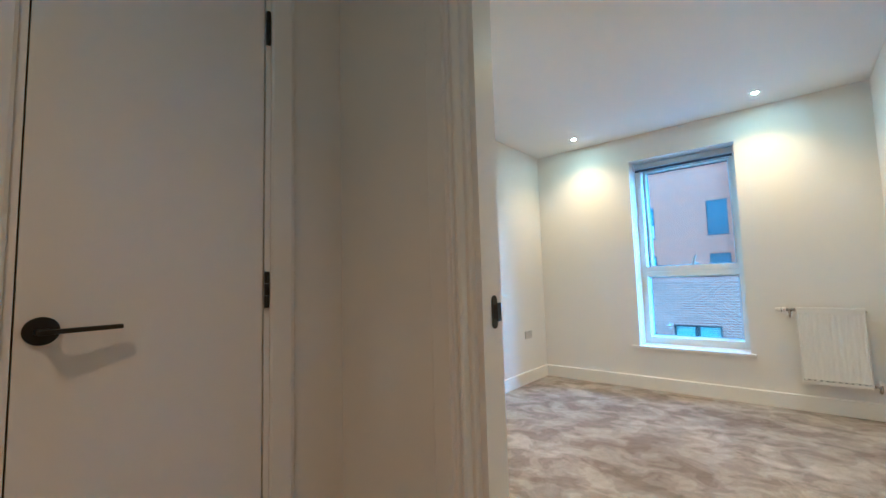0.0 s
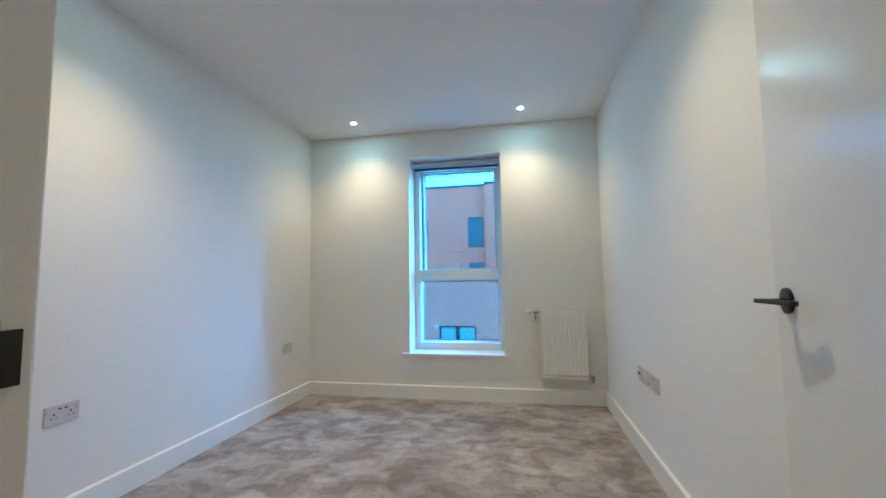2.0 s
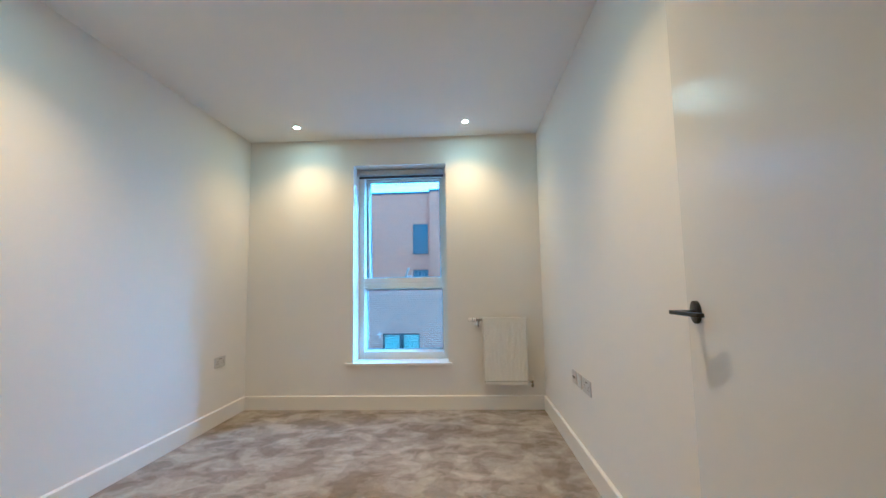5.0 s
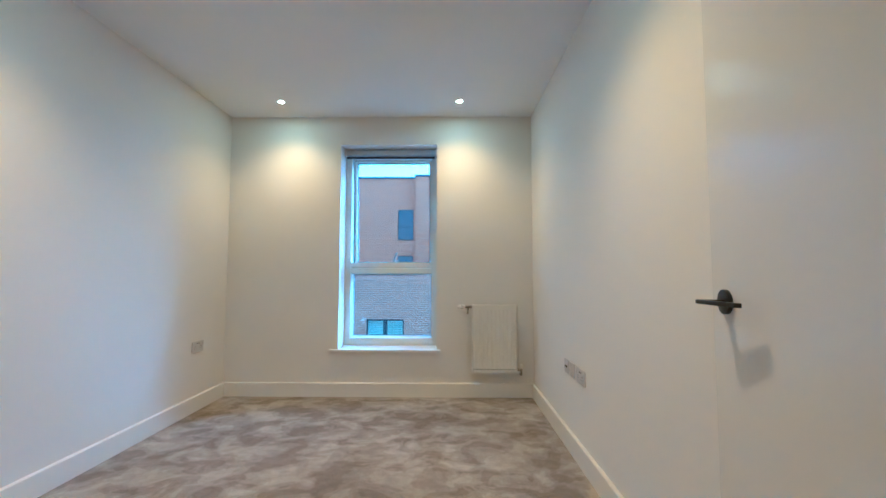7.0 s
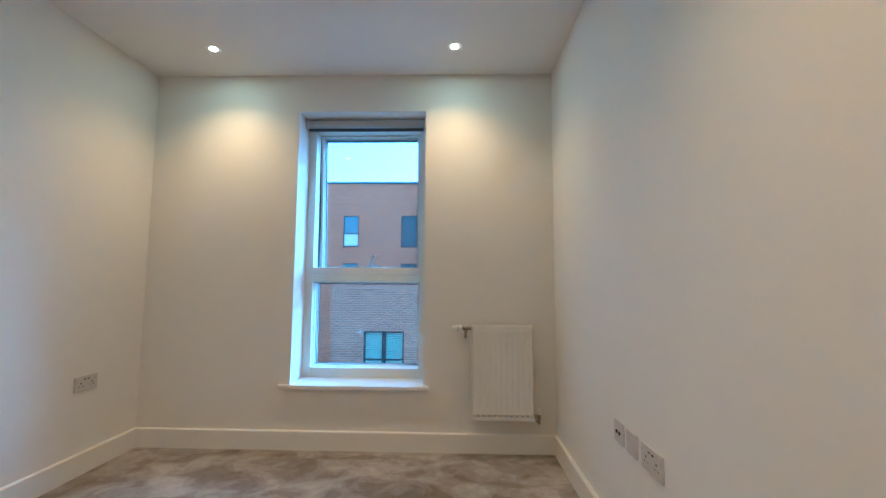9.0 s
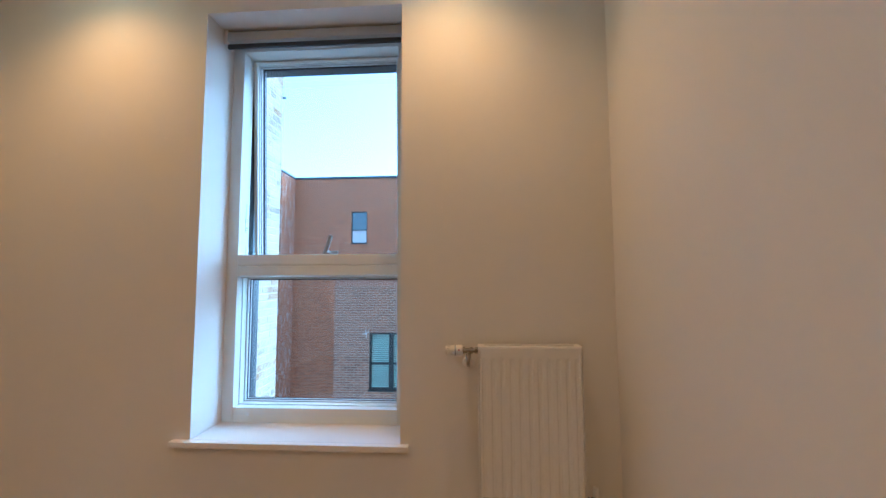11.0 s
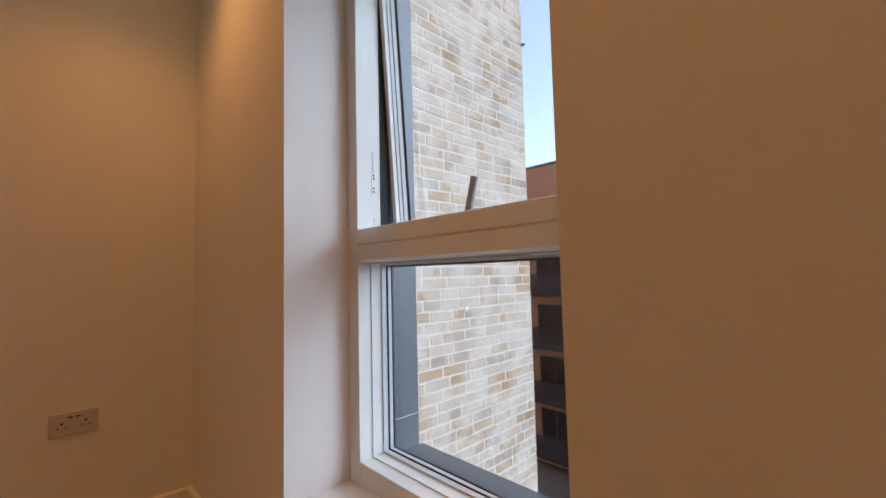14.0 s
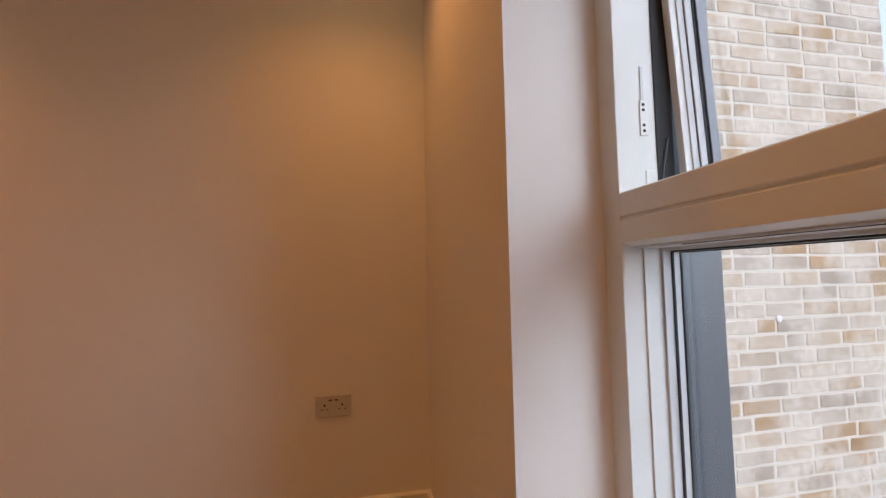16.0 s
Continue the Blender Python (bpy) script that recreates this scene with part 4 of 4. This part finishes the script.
def far_window(parent, inv, x0, x1, z0, z1, y, split, lower=None, mull=False, blind=False, upper=None):
    """A dark-framed window set back in the brick face at y."""
    e = new("window")
    e.parent = parent
    e.matrix_parent_inverse = inv
    e.location = (x0, y, z0)
    inv2 = Matrix.Translation((-x0, -y, -z0))
    def p(nm, bm, m):
        o = part(nm, bm, m, e)
        o.matrix_parent_inverse = inv2
    f, yy = 0.055, y + 0.05
    rows = [(x0, x0 + f, yy, yy + 0.07, z0, z1), (x1 - f, x1, yy, yy + 0.07, z0, z1), (x0 + f, x1 - f, yy, yy + 0.07, z0, z0 + f), (x0 + f, x1 - f, yy, yy + 0.07, z1 - f, z1)]
    zs = z0 + (z1 - z0) * split
    rows.append((x0 + f, x1 - f, yy, yy + 0.07, zs - f / 2, zs + f / 2))
    if mull:
        c = (x0 + x1) / 2
        rows.append((c - 0.07, c + 0.07, yy - 0.004, yy + 0.066, z0 + f, z1 - f))
    p("frame", boxes(*rows), DARKM)
    p("pane", boxes((x0 + f, x1 - f, yy + 0.03, yy + 0.036, zs + f / 2, z1 - f)), upper or (CLEAR if blind else FARGLASS))
    p("pane", boxes((x0 + f, x1 - f, yy + 0.03, yy + 0.036, z0 + f, zs - f / 2)), lower or (CLEAR if blind else FARGLASS))
    p("sill", boxes((x0 - 0.03, x1 + 0.03, y - 0.03, y + 0.06, z0 - 0.04, z0), bev=0.005), DARKM)
    if blind:
        bm = bmesh.new()
        n = 26
        for i in range(n):
            z = z0 + f + (i + 0.5) * (z1 - z0 - 2 * f) / n
            m = Matrix.Translation(((x0 + x1) / 2, yy + 0.075, z)) @ Matrix.Rotation(radians(64), 4, "X")
            box(bm, -(x1 - x0) / 2 + f, (x1 - x0) / 2 - f, -0.025, 0.025, -0.0015, 0.0015, m=m)
        p("blind_slats", bm, BLINDW)


def wall_with_holes(x0, x1, z0, z1, y0, y1, holes):
    """Brick face split round its window holes (x0, x1, z0, z1)."""
    bm = bmesh.new()
    xs = sorted({x0, x1, *[h[0] for h in holes], *[h[1] for h in holes]})
    zs = sorted({z0, z1, *[h[2] for h in holes], *[h[3] for h in holes]})
    for a, b in zip(xs, xs[1:]):
        for c, d in zip(zs, zs[1:]):
            if not any(h[0] <= a and b <= h[1] and h[2] <= c and d <= h[3] for h in holes):
                box(bm, a, b, y0, y1, c, d)
    bmesh.ops.remove_doubles(bm, verts=bm.verts[:], dist=1e-5)
    bm.verts.index_update()
    seen = {}
    for f in bm.faces:
        seen.setdefault(frozenset(v.index for v in f.verts), []).append(f)
    bmesh.ops.delete(bm, geom=[f for g in seen.values() if len(g) > 1 for f in g], context="FACES_ONLY")
    return bm


def far_block():
    y = 24.2
    e = base("apartment_building", "red brick apartment building with dark windows and balconies", "building", (-7.5, y, -9))
    inv = Matrix.Translation((7.5, -y, 9))
    def p(nm, bm, m, lb=""):
        o = part(nm, bm, m, e, lb)
        o.matrix_parent_inverse = inv
        return o
    cols = ((-4.27, -3.38), (-0.94, -0.015))
    lv = [(4.93 - 2.74 * k, 3.15 - 2.74 * k) for k in range(5)]
    holes = [(a, b, lo, hi) for a, b in cols for hi, lo in lv]
    p("wall", wall_with_holes(-7.5, 0.16, -9, 6.78, y, y + 0.3, holes), RED, "red brick wall, streaked white")
    p("wall", boxes((0.16, 9, y - 0.55, y + 0.3, -9, 6.78)), RED, "projecting red brick bay")
    # dark sheet painted as the unlit interior
    p("unlit_room_sheet", boxes((-7.5, 0.16, y + 1.6, y + 1.7, -9, 6.78)), ROOMD)
    p("coping", boxes((-7.5, 0.10, y - 0.06, y + 1.8, 6.78, 6.90), bev=0.01), COPING, "dark metal coping")
    p("coping", boxes((0.10, 9.06, y - 0.61, y + 1.8, 6.78, 6.90), bev=0.01), COPING, "dark metal coping")
    for i, (a, b) in enumerate(cols):
        for hi, lo in lv:
            far_window(e, inv, a, b, lo, hi, y, 0.42, FROST if i == 0 else None)
    # projecting stair block with balconies
    yp, xr = 22.6, -7.5
    door = [(-10.3, -8.55, 2.74 - 2.74 * k, 4.80 - 2.74 * k) for k in range(5)]
    p("wall", wall_with_holes(-18, xr, -9, 6.80, yp, yp + 0.35, door), RED_STREAKED, "projecting red brick front with lime streaks")
    p("wall", boxes((xr - 0.3, xr, yp + 0.35, y + 0.3, -9, 6.80)), RED_STREAKED)
    # dark sheet painted as the stair block's unlit interior
    p("unlit_room_sheet", boxes((-18, xr - 0.3, yp + 1.4, yp + 1.5, -9, 6.80)), ROOMD)
    p("coping", boxes((-18, xr + 0.06, yp - 0.06, y + 0.3, 6.80, 6.92), bev=0.01), COPING, "dark metal coping")
    for a, b, lo, hi in door:
        far_window(e, inv, a, b, lo, hi, yp, 0.02, None, True, upper=DARKPANE)
        z = lo - 0.03
        bal = p("balcony", boxes((-11.7, -7.72, yp - 0.90, yp, z - 0.15, z), bev=0.01), BALC, "dark steel balcony deck")
        def q(nm, bm, m):
            part(nm, bm, m, bal)
        q("handrail", boxes((-11.7, -7.72, yp - 0.90, yp - 0.85, z + 0.93, z + 0.98), (-7.77, -7.72, yp - 0.85, yp, z + 0.93, z + 0.98)), BALC)
        bars = bmesh.new()
        for i in range(37):
            x = -11.68 + i * 0.1085
            box(bars, x, x + 0.018, yp - 0.885, yp - 0.865, z, z + 0.93)
        for i in range(8):
            yy = yp - 0.82 + i * 0.108
            box(bars, -7.755, -7.735, yy, yy + 0.018, z, z + 0.93)
        q("railing", bars, RAILM)
        q("glass_panel", boxes((-11.65, -7.77, yp - 0.85, yp - 0.84, z + 0.05, z + 0.90)), SMOKED)
        q("glass_panel", boxes((-7.726, -7.722, yp - 0.83, yp - 0.02, z + 0.05, z + 0.90)), SMOKED)


def front_block():
    y = 14.7
    e = base("brick_house", "lower weathered brick block with a window and slatted blind", "building", (-1.95, y, -9))
    inv = Matrix.Translation((1.95, -y, 9))
    def p(nm, bm, m, lb=""):
        o = part(nm, bm, m, e, lb)
        o.matrix_parent_inverse = inv
        return o
    holes = [(-0.85, 0.49, -2.2 - 3.0 * k, -0.49 - 3.0 * k) for k in range(3)]
    p("wall", wall_with_holes(-1.95, 9, -9, 0.93, y, y + 0.3, holes), BUFF, "weathered brown and buff brick wall")
    p("wall", boxes((-1.95, -1.62, y + 0.3, 19, -9, 1.15)), BUFF)
    # dark sheet behind the blinds, painted as an unlit room
    p("unlit_room_sheet", boxes((-1.6, 9, y + 1.5, y + 1.6, -9, 0.93)), ROOMD)
    p("roof", boxes((-1.6, 9, y + 0.3, 19, 0.93, 1.07)), COPING, "flat grey roof")
    sold = bmesh.new()
    for i in range(140):
        x = -1.95 + i * 0.0752
        box(sold, x, x + 0.065, y - 0.004, y + 0.1, 0.934, 1.149)
    p("soldier_course", sold, SOLDIER, "upright brick soldier course")
    p("soldier_joint", boxes((-1.95, 9, y + 0.004, y + 0.3, 0.93, 1.15)), MORTAR)
    p("coping", boxes((-2.03, 9, y - 0.08, y + 0.36, 1.15, 1.29), bev=0.01), COPING, "dark metal coping")
    for a, b, lo, hi in holes:
        far_window(e, inv, a, b, lo, hi, y, 0.46, None, True, True)
    p("flue", cyl(bmesh.new(), (-0.95, y - 0.05, -0.51), (-0.95, y, -0.51), 0.035, None, 16), BEAD, "pale boiler flue")
    for dx, dz, w, h in ((0.07, 0.03, 0.05, 0.03), (-0.08, -0.02, 0.06, 0.025), (0.02, -0.09, 0.03, 0.06), (-0.01, 0.08, 0.028, 0.05)):
        p("mortar_smear", boxes((-0.95 + dx - w / 2, -0.95 + dx + w / 2, y - 0.004, y, -0.51 + dz - h / 2, -0.51 + dz + h / 2), bev=0.0018), BEAD)


front_block()
far_block()
brick_wing()
